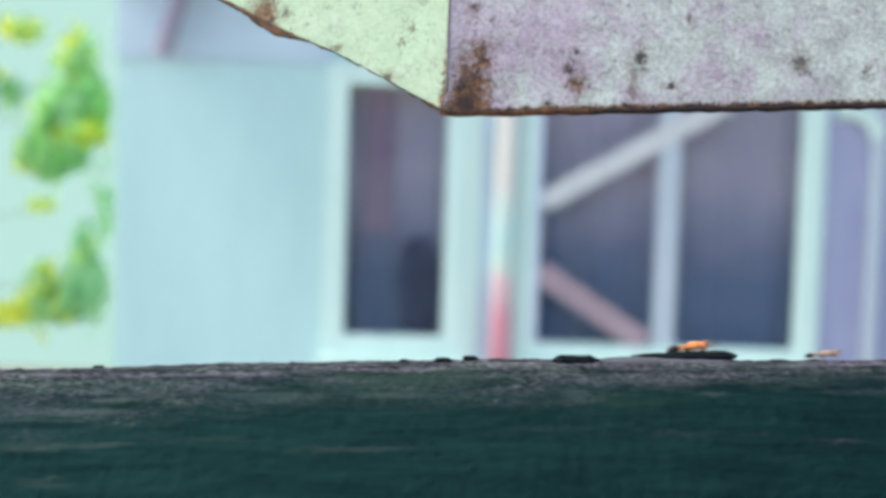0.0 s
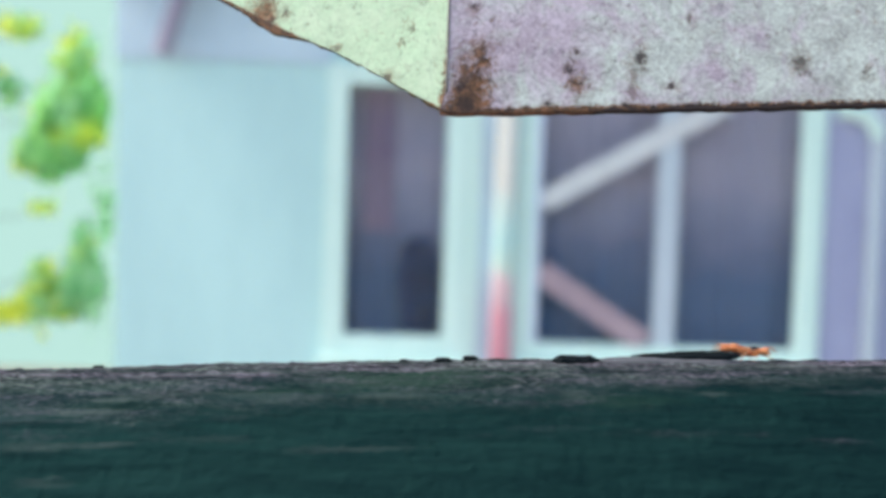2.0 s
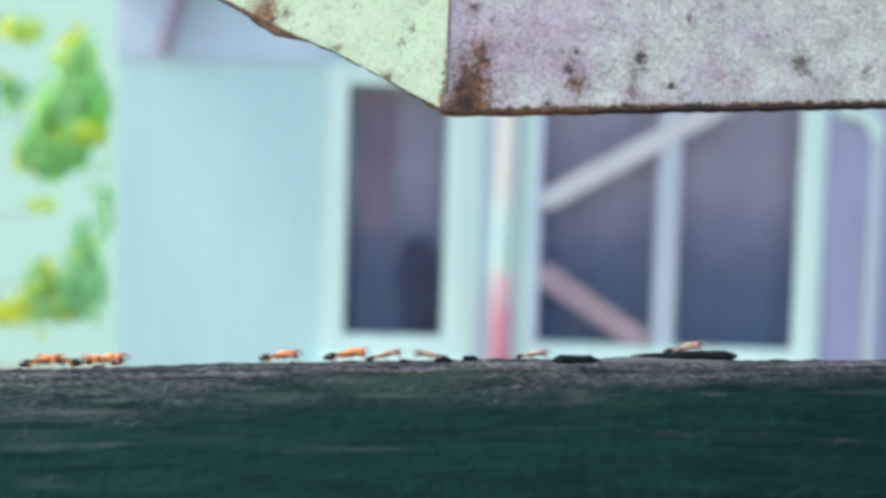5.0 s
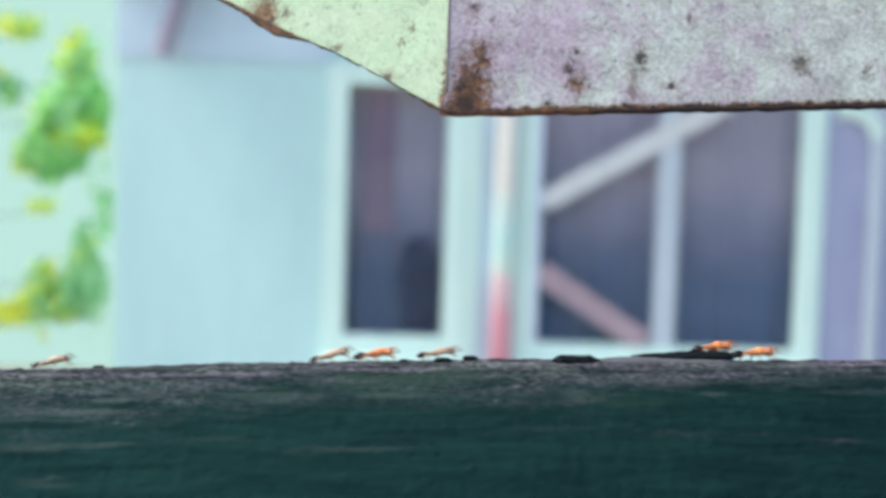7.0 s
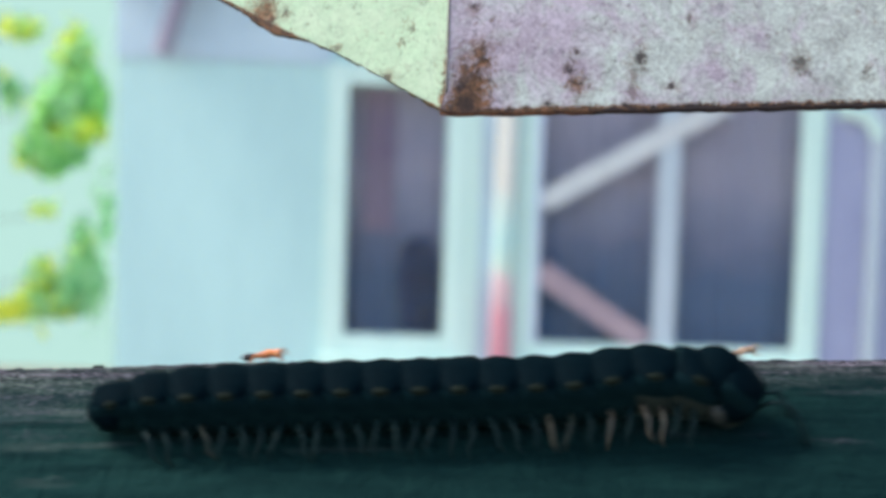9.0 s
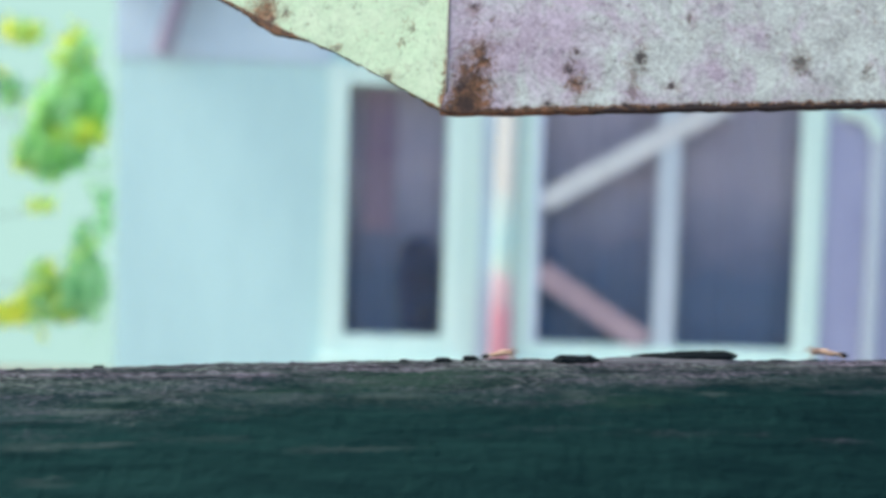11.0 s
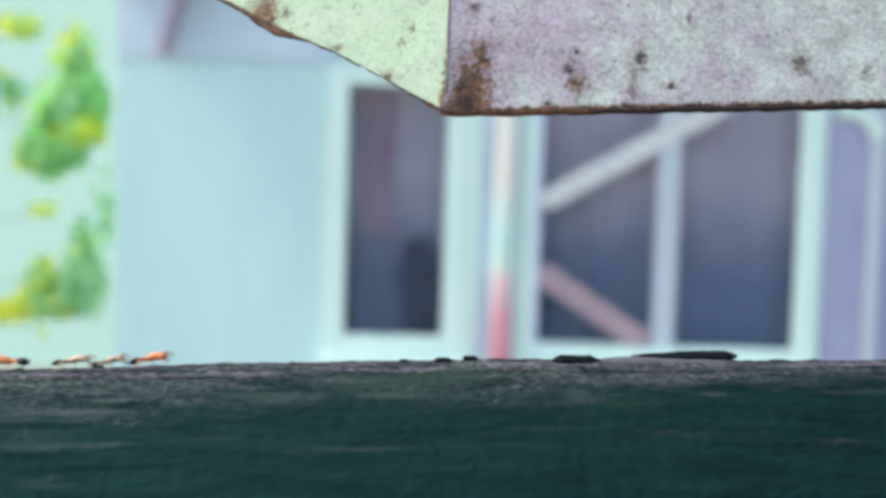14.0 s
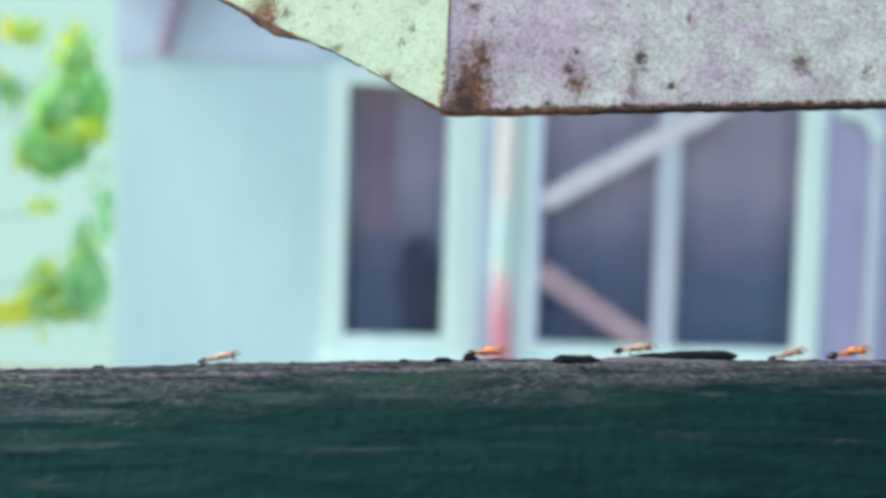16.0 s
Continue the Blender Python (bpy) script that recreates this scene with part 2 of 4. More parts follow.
    grey.color_ramp.elements[0].position, grey.color_ramp.elements[1].position = 0.40, 0.62
    grey.color_ramp.elements[0].color, grey.color_ramp.elements[1].color = (0.32, 0.34, 0.35, 1), (1.35, 1.28, 1.31, 1)
    l.new(pits.outputs["Fac"], grey.inputs[0])
    gritty = n.new("ShaderNodeMix")
    gritty.data_type, gritty.blend_type = "RGBA", "MULTIPLY"
    gritty.inputs[0].default_value = 1.0
    l.new(dry, gritty.inputs[6])
    l.new(grey.outputs[0], gritty.inputs[7])
    # olive film in some places, bare lavender-grey wood in others
    film = n.new("ShaderNodeTexNoise")
    film.inputs["Scale"].default_value, film.inputs["Detail"].default_value, film.inputs["Roughness"].default_value = 210, 5, 0.65
    l.new(mp.outputs[0], film.inputs["Vector"])
    hue = n.new("ShaderNodeValToRGB")
    hue.color_ramp.elements[0].position, hue.color_ramp.elements[1].position = 0.40, 0.60
    hue.color_ramp.elements[0].color, hue.color_ramp.elements[1].color = (0.74, 0.94, 0.78, 1), (1.16, 1.06, 1.20, 1)
    l.new(film.outputs["Fac"], hue.inputs[0])
    filmed = n.new("ShaderNodeMix")
    filmed.data_type, filmed.blend_type = "RGBA", "MULTIPLY"
    filmed.inputs[0].default_value = 1.0
    l.new(gritty.outputs[2], filmed.inputs[6])
    l.new(hue.outputs[0], filmed.inputs[7])
    dry = filmed.outputs[2]
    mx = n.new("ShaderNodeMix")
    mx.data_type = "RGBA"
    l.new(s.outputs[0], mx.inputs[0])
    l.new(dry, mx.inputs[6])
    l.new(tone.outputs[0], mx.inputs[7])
    # bare streaks, and dark damp cracks, along the grain: place along and across the log, half length, half width, strength
    warp = n.new("ShaderNodeTexNoise")
    warp.inputs["Scale"].default_value, warp.inputs["Detail"].default_value, warp.inputs["Roughness"].default_value = 420, 6, 0.75
    l.new(mp.outputs[0], warp.inputs["Vector"])

    def streaks(places):
        total = None
        for x, y, long, wide_, strength in places:
            parts = []
            for axis, at, reach in (("X", x, long), ("Y", y, wide_)):
                k = n.new("ShaderNodeMath")
                k.operation = "MULTIPLY_ADD"
                k.inputs[1].default_value, k.inputs[2].default_value = 1 / reach, -at / reach
                l.new(sep.outputs[axis], k.inputs[0])
                sq = n.new("ShaderNodeMath")
                sq.operation = "POWER"
                ab = n.new("ShaderNodeMath")
                ab.operation = "ABSOLUTE"
                l.new(k.outputs[0], ab.inputs[0])
                l.new(ab.outputs[0], sq.inputs[0])
                sq.inputs[1].default_value = 2
                parts.append(sq.outputs[0])
            d = n.new("ShaderNodeMath")
            l.new(parts[0], d.inputs[0])
            l.new(parts[1], d.inputs[1])
            w = n.new("ShaderNodeMath")
            w.operation = "MULTIPLY_ADD"
            w.inputs[1].default_value = 5.0
            l.new(warp.outputs["Fac"], w.inputs[0])
            l.new(d.outputs[0], w.inputs[2])
            r = n.new("ShaderNodeMapRange")
            r.inputs["From Min"].default_value, r.inputs["From Max"].default_value = 3.5, 2.3
            r.inputs["To Max"].default_value = strength
            l.new(w.outputs[0], r.inputs["Value"])
            if total is None:
                total = r.outputs[0]
            else:
                mxm = n.new("ShaderNodeMath")
                mxm.operation = "MAXIMUM"
                l.new(total, mxm.inputs[0])
                l.new(r.outputs[0], mxm.inputs[1])
                total = mxm.outputs[0]
        return total

    bare = streaks([(-0.0660, 0.2580, 0.0140, 0.0014, 0.55), (-0.0648, 0.2511, 0.0060, 0.0010, 0.28), (-0.0135, 0.2562, 0.0130, 0.0009, 0.32), (-0.0377, 0.2588, 0.0080, 0.0010, 0.25),
                    (-0.0545, 0.2712, 0.0120, 0.0013, 0.7), (-0.0621, 0.2669, 0.0100, 0.0014, 0.7), (0.0244, 0.2713, 0.0030, 0.0022, 0.5), (0.0484, 0.2713, 0.0030, 0.0022, 0.5),
                    (-0.0300, 0.2710, 0.0130, 0.0018, 0.5), (-0.0080, 0.2715, 0.0090, 0.0016, 0.5)])
    damp = streaks([(-0.0530, 0.2692, 0.0100, 0.0008, 0.8), (-0.0690, 0.2632, 0.0080, 0.0014, 0.75), (-0.0319, 0.2650, 0.0130, 0.0010, 0.6), (-0.0480, 0.2615, 0.0090, 0.0010, 0.5),
                    (-0.0120, 0.2700, 0.0100, 0.0012, 0.5), (0.0120, 0.2655, 0.0110, 0.0016, 0.5), (-0.0700, 0.2560, 0.0100, 0.0010, 0.5)])
    moss = streaks([(-0.0060, 0.2790, 0.0270, 0.0075, 0.75), (-0.0300, 0.2725, 0.0120, 0.0030, 0.45), (0.0300, 0.2680, 0.0140, 0.0030, 0.4), (-0.0560, 0.2690, 0.0080, 0.0016, 0.35)])
    base = mx.outputs[2]
    for mask, colour in ((moss, (0.0140, 0.0340, 0.0250, 1)), (bare, (0.052, 0.068, 0.066, 1)), (damp, (0.0030, 0.0110, 0.0120, 1))):
        lay = n.new("ShaderNodeMix")
        lay.data_type = "RGBA"
        l.new(mask, lay.inputs[0])
        l.new(base, lay.inputs[6])
        lay.inputs[7].default_value = colour
        base = lay.outputs[2]
    l.new(base, bsdf.inputs["Base Color"])
    bsdf.inputs["Specular IOR Level"].default_value = 0.03
    return m


LOG_RADIUS, LOG_Y, LOG_Z, LOG_RISE = 0.060, 0.2885, 1.7977, 0.037
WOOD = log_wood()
SPLINTER = surface("grey_splinter_wood", (0.035, 0.037, 0.044), (0.105, 0.104, 0.122), 90, (0.2, 1, 1), 0.85, 0.8, 0.55, depth=0.0006)
BARK = surface("black_bark", (0.003, 0.005, 0.007), (0.009, 0.012, 0.014), 300, (0.5, 1, 1), 0.7, 0.6, 0.5, depth=0.0006)
BARK.node_tree.nodes["Principled BSDF"].inputs["Specular IOR Level"].default_value = 0.05
FRONT_PAINT = rusted_paint("rusted_grey_white_paint", (0.33, 0.275, 0.30), (0.74, 0.69, 0.70),
                           [(0.0237, 0.0092, 0.0009, 1.4, 0.85), (0.0249, 0.0066, 0.0011, 1.3, 0.0), (0.0247, 0.0128, 0.0005, 1, 0.7),
                            (0.0370, 0.0116, 0.0009, 1.7, 0.85), (0.0358, 0.0075, 0.0006, 4, 0.25), (0.0680, 0.0120, 0.0011, 1.4, 0.6),
                            (0.0690, 0.0098, 0.0006, 0.6, 0.7), (0.0431, 0.0068, 0.0008, 0.7, 0.8), (0.0808, 0.0104, 0.0007, 1, 0.7),
                            (0.0467, 0.0197, 0.0006, 1, 0.45), (0.0048, 0.0206, 0.0008, 1, 0.7), (0.0275, 0.0062, 0.0006, 0.7, 0.4),
                            (0.0036, 0.0072, 0.0013, 2.2, 0.0), (0.0024, 0.0048, 0.0010, 2.0, 0.75), (0.0060, 0.0120, 0.0013, 1.2, 0.0),
                            (0.0784, 0.0034, 0.0007, 0.6, 0.9), (0.0345, 0.0026, 0.0006, 0.6, 0.9), (0.0195, 0.0027, 0.0007, 0.6, 0.9)],
                           0.0108, 0.0027, 0.0493, ((0.91, 0.80, 0.90), (0.95, 1.06, 0.95)), 0.0028)
# Green tint puts the sunlit side's clipped mint highlight into the paint.
SIDE_PAINT = rusted_paint("rusted_paint_sunlit_tint", (0.38, 0.48, 0.34), (0.52, 0.63, 0.46),
                          [(-0.0078, 0.0165, 0.0005, 1.4, 0.6), (-0.0098, 0.0138, 0.0004, 1.2, 0.5), (-0.0402, 0.0195, 0.0013, 2.6, 0.0), (-0.0396, 0.0178, 0.0012, 1, 0.7),
                           (-0.0362, 0.0196, 0.0006, 1.3, 0.6), (-0.0420, 0.0195, 0.0016, 1, 0.0), (-0.0130, 0.0070, 0.0012, 0.6, 0.7), (-0.0245, 0.0126, 0.0008, 0.6, 0.6)],
                          0.0035, 0.0016, -0.43)
RUST = surface("dark_rusted_edge", (0.006, 0.005, 0.007), (0.26, 0.10, 0.045), 420, (1, 1, 1), 0.9, 0.8, 0.6, depth=0.0006)
OLIVE_RIM = surface("dark_olive_rusted_edge", (0.010, 0.012, 0.008), (0.13, 0.085, 0.045), 300, (1, 1, 1), 0.9, 0.8, 0.6, depth=0.0006)
# Black rim: rust plus the folded edge's shadow put into the colour.
RIM_SHADE = surface("black_rusted_shaded_edge", (0.003, 0.004, 0.006), (0.06, 0.028, 0.02), 420, (1, 1, 1), 0.9, 0.8, 0.6, depth=0.0006)
SEAM = surface("dull_paint_on_seam", (0.10, 0.08, 0.08), (0.34, 0.32, 0.30), 300, (1, 1, 1), 0.8, 0.5, 0.6, depth=0.0004)
STEEL = surface("old_steel", (0.12, 0.08, 0.06), (0.3, 0.28, 0.27), 60, (1, 1, 1), 0.6, 0.3, 0.5, metallic=0.4)
BRIGHT_BODY = surface("ant_orange_shell", (0.36, 0.07, 0.025), (0.82, 0.31, 0.09), 900, (1, 1, 1), 0.35, 0.1, 0.4, depth=0.0001, island=0.22)
BRIGHT_HEAD = surface("ant_red_brown_shell", (0.22, 0.06, 0.03), (0.62, 0.20, 0.07), 900, (1, 1, 1), 0.35, 0.1, 0.4, depth=0.0001, island=0.22)
ANT_BLACK = surface("ant_black_shell", (0.008, 0.007, 0.010), (0.03, 0.02, 0.02), 900, (1, 1, 1), 0.25, 0.1, 0.4, depth=0.0001)
BRIGHT_LEG = surface("ant_leg_amber", (0.35, 0.10, 0.03), (0.60, 0.24, 0.08), 900, (1, 1, 1), 0.4, 0.0)
DULL_BODY = surface("dull_ant_tan_shell", (0.34, 0.20, 0.13), (0.62, 0.42, 0.30), 900, (1, 1, 1), 0.4, 0.1, 0.4, depth=0.0001, island=0.22)
DULL_HEAD = surface("dull_ant_brown_shell", (0.12, 0.06, 0.045), (0.36, 0.19, 0.13), 900, (1, 1, 1), 0.4, 0.1, 0.4, depth=0.0001, island=0.22)
DULL_LEG = surface("dull_ant_leg", (0.28, 0.18, 0.12), (0.50, 0.36, 0.25), 900, (1, 1, 1), 0.4, 0.0)
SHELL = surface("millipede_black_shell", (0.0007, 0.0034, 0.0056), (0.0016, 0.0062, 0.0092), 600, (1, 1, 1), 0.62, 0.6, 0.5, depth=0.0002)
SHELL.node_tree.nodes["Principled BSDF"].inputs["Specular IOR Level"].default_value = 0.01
# Paler underside; its colour is also raised to lift the shade there.
BELLY = surface("millipede_lifted_belly", (0.0024, 0.0110, 0.0138), (0.0058, 0.0170, 0.0195), 400, (1, 1, 1), 0.6, 0.4, 0.5, depth=0.0002)
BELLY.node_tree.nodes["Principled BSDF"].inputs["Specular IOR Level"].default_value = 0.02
FLANK = surface("millipede_lifted_flank", (0.0018, 0.0082, 0.0115), (0.0040, 0.0140, 0.0180), 500, (1, 1, 1), 0.62, 0.5, 0.5, depth=0.0002)
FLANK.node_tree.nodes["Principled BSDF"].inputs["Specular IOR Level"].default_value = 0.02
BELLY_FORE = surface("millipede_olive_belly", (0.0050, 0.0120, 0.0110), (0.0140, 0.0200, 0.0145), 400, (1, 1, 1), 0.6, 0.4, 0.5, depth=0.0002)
SPOT = surface("millipede_yellow_spot", (0.0040, 0.0085, 0.0075), (0.0100, 0.0130, 0.0085), 500, (1, 1, 1), 0.5, 0.1)
SPOT.node_tree.nodes["Principled BSDF"].inputs["Specular IOR Level"].default_value = 0.05
LEG = surface("millipede_leg_horn", (0.012, 0.019, 0.016), (0.052, 0.046, 0.034), 420, (1, 1, 1), 0.4, 0.1, island=0.30)
LEG_FORE = surface("millipede_leg_tan", (0.018, 0.022, 0.017), (0.075, 0.056, 0.040), 420, (1, 1, 1), 0.4, 0.1, island=0.30)
LEG_DARK = surface("millipede_leg_dark", (0.0032, 0.0120, 0.0140), (0.0085, 0.0200, 0.0205), 420, (1, 1, 1), 0.5, 0.1, island=0.30)
LEG_DARK.node_tree.nodes["Principled BSDF"].inputs["Specular IOR Level"].default_value = 0.1
LEG.node_tree.nodes["Principled BSDF"].inputs["Specular IOR Level"].default_value = 0.2
JAW = surface("millipede_jaw_red_brown", (0.003, 0.008, 0.009), (0.008, 0.011, 0.010), 500, (1, 1, 1), 0.5, 0.1)
FEELER = surface("millipede_feeler_dark", (0.004, 0.012, 0.014), (0.009, 0.020, 0.022), 500, (1, 1, 1), 0.5, 0.1)
FEELER.node_tree.nodes["Principled BSDF"].inputs["Specular IOR Level"].default_value = 0.05
SIDING = surface("pale_blue_cladding", (0.47, 0.67, 0.67), (0.54, 0.75, 0.74), 2.2, (1, 1, 0.25), 0.6, 0.1, 0.3, island=0.012)
TRIM = surface("white_window_paint", (0.62, 0.79, 0.73), (0.70, 0.86, 0.80), 5, (1, 1, 0.4), 0.5, 0.1, 0.4)
LAVENDER = surface("lavender_wall_paint", (0.29, 0.30, 0.46), (0.35, 0.36, 0.52), 3, (1, 1, 0.5), 0.7, 0.15, 0.4)
SHADED_VIOLET = surface("grey_violet_wall_shade", (0.49, 0.60, 0.69), (0.58, 0.69, 0.78), 3, (1, 1, 1), 0.7, 0.15, 0.4)
BRACKET = surface("dull_red_brown_timber", (0.28, 0.25, 0.34), (0.37, 0.33, 0.42), 8, (1, 1, 0.3), 0.7, 0.2)
BRACE = surface("whitewashed_timber", (0.54, 0.545, 0.56), (0.65, 0.645, 0.66), 9, (1, 1, 1), 0.7, 0.2)
BRACE_RAW = surface("pinkish_raw_timber", (0.32, 0.235, 0.28), (0.42, 0.31, 0.35), 9, (1, 1, 1), 0.75, 0.2)
PIPE = faded("weathered_pipe_paint", [(0.0, (0.80, 0.33, 0.43)), (1.02, (0.80, 0.36, 0.45)), (1.17, (0.80, 0.60, 0.62)), (1.27, (0.66, 0.78, 0.68)), (1.40, (0.54, 0.76, 0.72)),
                                       (1.52, (0.60, 0.76, 0.70)), (1.66, (0.72, 0.67, 0.60)), (2.80, (0.71, 0.67, 0.59))], 0.07, 9, 0.5)
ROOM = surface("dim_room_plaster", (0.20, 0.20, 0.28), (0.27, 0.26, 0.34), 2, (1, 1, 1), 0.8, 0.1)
# Cloth colour imitates the panes' reflected gradient, violet above and slate below.
PANE_TONES = faded("pane_reflection_cloth", [(0.80, (0.10, 0.20, 0.36)), (1.18, (0.135, 0.225, 0.39)), (1.36, (0.25, 0.29, 0.45)), (1.55, (0.45, 0.44, 0.58)), (1.72, (0.62, 0.56, 0.68)), (2.60, (0.74, 0.64, 0.72))], 0.07, 4, 0.9)
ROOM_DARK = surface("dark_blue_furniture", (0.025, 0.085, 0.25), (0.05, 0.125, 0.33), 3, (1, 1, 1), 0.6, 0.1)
DRAPE = surface("red_streak_cloth", (0.40, 0.30, 0.42), (0.50, 0.36, 0.46), 6, (1, 1, 0.3), 0.9, 0.1)
BUSH = surface("dark_blue_green_leaves", (0.006, 0.055, 0.19), (0.02, 0.09, 0.26), 12, (1, 1, 1), 0.8, 0.2)
REVEAL = surface("pale_lavender_paint", (0.58, 0.62, 0.80), (0.66, 0.70, 0.86), 5, (1, 1, 0.4), 0.5, 0.1, 0.4)
MULLION = surface("greyed_lavender_paint", (0.45, 0.50, 0.57), (0.53, 0.59, 0.66), 5, (1, 1, 0.4), 0.5, 0.1, 0.4)
GLASS = window_glass("window_glass")
ROOF = surface("grey_roof_sheet", (0.25, 0.27, 0.30), (0.38, 0.40, 0.44), 3, (4, 1, 1), 0.6, 0.2)
GROUND = surface("dry_earth", (0.22, 0.20, 0.16), (0.36, 0.33, 0.27), 0.7, (1, 1, 1), 0.9, 0.4, 0.5, depth=0.02)
TREE_BARK = surface("pale_tree_bark", (0.16, 0.13, 0.10), (0.30, 0.26, 0.21), 14, (1, 1, 0.2), 0.85, 0.6, depth=0.01)
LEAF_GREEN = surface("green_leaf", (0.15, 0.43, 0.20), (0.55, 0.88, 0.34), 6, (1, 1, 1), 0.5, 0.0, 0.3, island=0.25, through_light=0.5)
# Paler copy of the leaf: overexposed sunlight is put into its colour.
LEAF_LIT = surface("leaf_painted_sunlit", (0.46, 0.74, 0.42), (0.64, 0.90, 0.60), 6, (1, 1, 1), 0.5, 0.0, 0.3, island=0.15, through_light=0.5)
LEAF_YELLOW = surface("yellow_leaf", (0.74, 0.78, 0.08), (0.92, 0.92, 0.22), 6, (1, 1, 1), 0.5, 0.0, 0.3, island=0.15, through_light=0.5)
BACKDROP_GLOW = glowing("backdrop_glow", (0.50, 0.74, 0.69), 0.435)


# ---- building blocks ----
def part(name, bm, material, parent=None, label="", smooth=False):
    me = bpy.data.meshes.new(name)
    bmesh.ops.recalc_face_normals(bm, faces=bm.faces)
    bm.to_mesh(me)
    bm.free()
    me.materials.append(material)
    if smooth:
        me.polygons.foreach_set("use_smooth", [True] * len(me.polygons))
    ob = new(name, me)
    ob.parent = parent
    return tagged(ob, label)


def box(bm, x0, x1, y0, y1, z0, z1, bevel=0.0):
    made = bmesh.ops.create_cube(bm, size=1.0)["verts"]
    for v in made:
        v.co = Vector(((x0 + x1) / 2 + v.co.x * (x1 - x0), (y0 + y1) / 2 + v.co.y * (y1 - y0), (z0 + z1) / 2 + v.co.z * (z1 - z0)))
    if bevel:
        edges = list({e for v in made for e in v.link_edges})
        bmesh.ops.bevel(bm, geom=edges, offset=bevel, segments=2, affect="EDGES", clamp_overlap=True)
    return bm


def block(*limits, bevel=0.0):
    return box(bmesh.new(), *limits, bevel=bevel)


def loft(bm, rings, closed_ends=True):
    """Joins rings of points, each of the same count, into a tube."""
    made = [[bm.verts.new(p) for p in ring] for ring in rings]
    n = len(made[0])
    for a, b in zip(made, made[1:]):
        for i in range(n):
            bm.faces.new((a[i], a[(i + 1) % n], b[(i + 1) % n], b[i]))
    if closed_ends:
        bm.faces.new(made[0][::-1])
        bm.faces.new(made[-1])
    return bm


def tube(bm, points, radii, n=6):
    points = [Vector(p) for p in points]
    rings = []
    side = None
    for i, p in enumerate(points):
        way = (points[min(i + 1, len(points) - 1)] - points[max(i - 1, 0)]).normalized()
        ref = Vector((0, 0, 1)) if abs(way.z) < 0.9 else Vector((1, 0, 0))
        side = way.cross(ref).normalized() if side is None else (side - way * side.dot(way)).normalized()
        other = way.cross(side)
        rings.append([p + radii[i] * (math.cos(2 * math.pi * k / n) * side + math.sin(2 * math.pi * k / n) * other) for k in range(n)])
    return loft(bm, rings)


def egg(bm, centre, radii, taper=0.0, tilt=0.0, rings=8, n=10):
    """An egg along x; taper > 0 narrows its front end; tilt in degrees lifts its front."""
    c, s = math.cos(radians(tilt)), math.sin(radians(tilt))
    out = []
    for i in range(rings + 1):
        a = math.pi * (0.04 + 0.92 * i / rings)
        u, w = -math.cos(a), math.sin(a)
        w *= 1 - taper * u
        ring = []
        for k in range(n):
            b = 2 * math.pi * k / n
            p = Vector((u * radii[0], w * radii[1] * math.cos(b), w * radii[2] * math.sin(b)))
            ring.append((centre[0] + p.x * c - p.z * s, centre[1] + p.y, centre[2] + p.x * s + p.z * c))
        out.append(ring)
    return loft(bm, out)


# ---- the log ----


def log_bow(x):
    """The log is a little thicker in the middle of the part that shows, and dips towards one end."""
    return 0.0002 * max(-1.5, 1 - (x / 0.085) ** 2) - 0.0006 * max(0.0, min(1.0, (-0.040 - x) / 0.035))


def log_radius(x, phi):
    """The log's radius at x along it and phi radians round it (0: up, positive: away from the lens)."""
    s = phi * LOG_RADIUS
    bow = log_bow(x)
    lumps = 0.0007 * noise.noise((x * 22, s * 30, 3.1))
    ridge = noise.noise((x * 30, s * 520, 7.7))
    ridge = 0.00034 * ridge + 0.00022 * noise.noise((x * 75, s * 1500, 1.3))
    grit = 0.00030 * noise.noise((x * 420, s * 700, 5.0)) + 0.00020 * noise.noise((x * 1100, s * 1300, 9.0))
    crack = -0.0007 * max(0.0, noise.noise((x * 9, s * 190, 21.0)) - 0.42) * 2.2
    return LOG_RADIUS + bow + lumps + ridge + grit + crack


def on_log(x, phi_degrees, lift=0.0, smooth=True):
    """A place on the log's bark, with the height that its bow and lumps give it, lifted along its normal."""
    phi = radians(phi_degrees)
    r = LOG_RADIUS + log_bow(x) + 0.0007 * noise.noise((x * 22, phi * LOG_RADIUS * 30, 3.1)) if smooth else log_radius(x, phi)
    r += lift
    return Vector((x, LOG_Y + r * math.sin(phi), LOG_Z + LOG_RISE * x + r * math.cos(phi)))


def build_log():
    xs = []
    x = -1.30
    while x < 1.30:
        xs.append(x)
        away = abs(x)
        x += 0.00042 if away < 0.095 else (0.002 if away < 0.13 else 0.03)
    xs.append(1.30)
    phis = [-180 + 6 * i for i in range(19)] + [-69.2 + 0.62 * i for i in range(162)] + [36 + 8 * i for i in range(18)]
    verts, faces = [], []
    for x in xs:
        for p in phis:
            phi = radians(p)
            r = log_radius(x, phi)
            verts.append((x, LOG_Y + r * math.sin(phi), LOG_Z + LOG_RISE * x + r * math.cos(phi)))
    n = len(phis)
    for i in range(len(xs) - 1):
        for k in range(n):
            k2 = (k + 1) % n
            faces.append((i * n + k, i * n + k2, (i + 1) * n + k2, (i + 1) * n + k))
    faces.append(tuple(range(n))[::-1])
    faces.append(tuple((len(xs) - 1) * n + k for k in range(n)))
    me = bpy.data.meshes.new("log")
    me.from_pydata(verts, [], faces)
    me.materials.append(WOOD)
    me.polygons.foreach_set("use_smooth", [True] * len(me.polygons))
    ob = new("log", me)
    return tagged(ob, "dark damp weathered wooden log with mossy grain and flank shade in its colour", "log")


build_log()


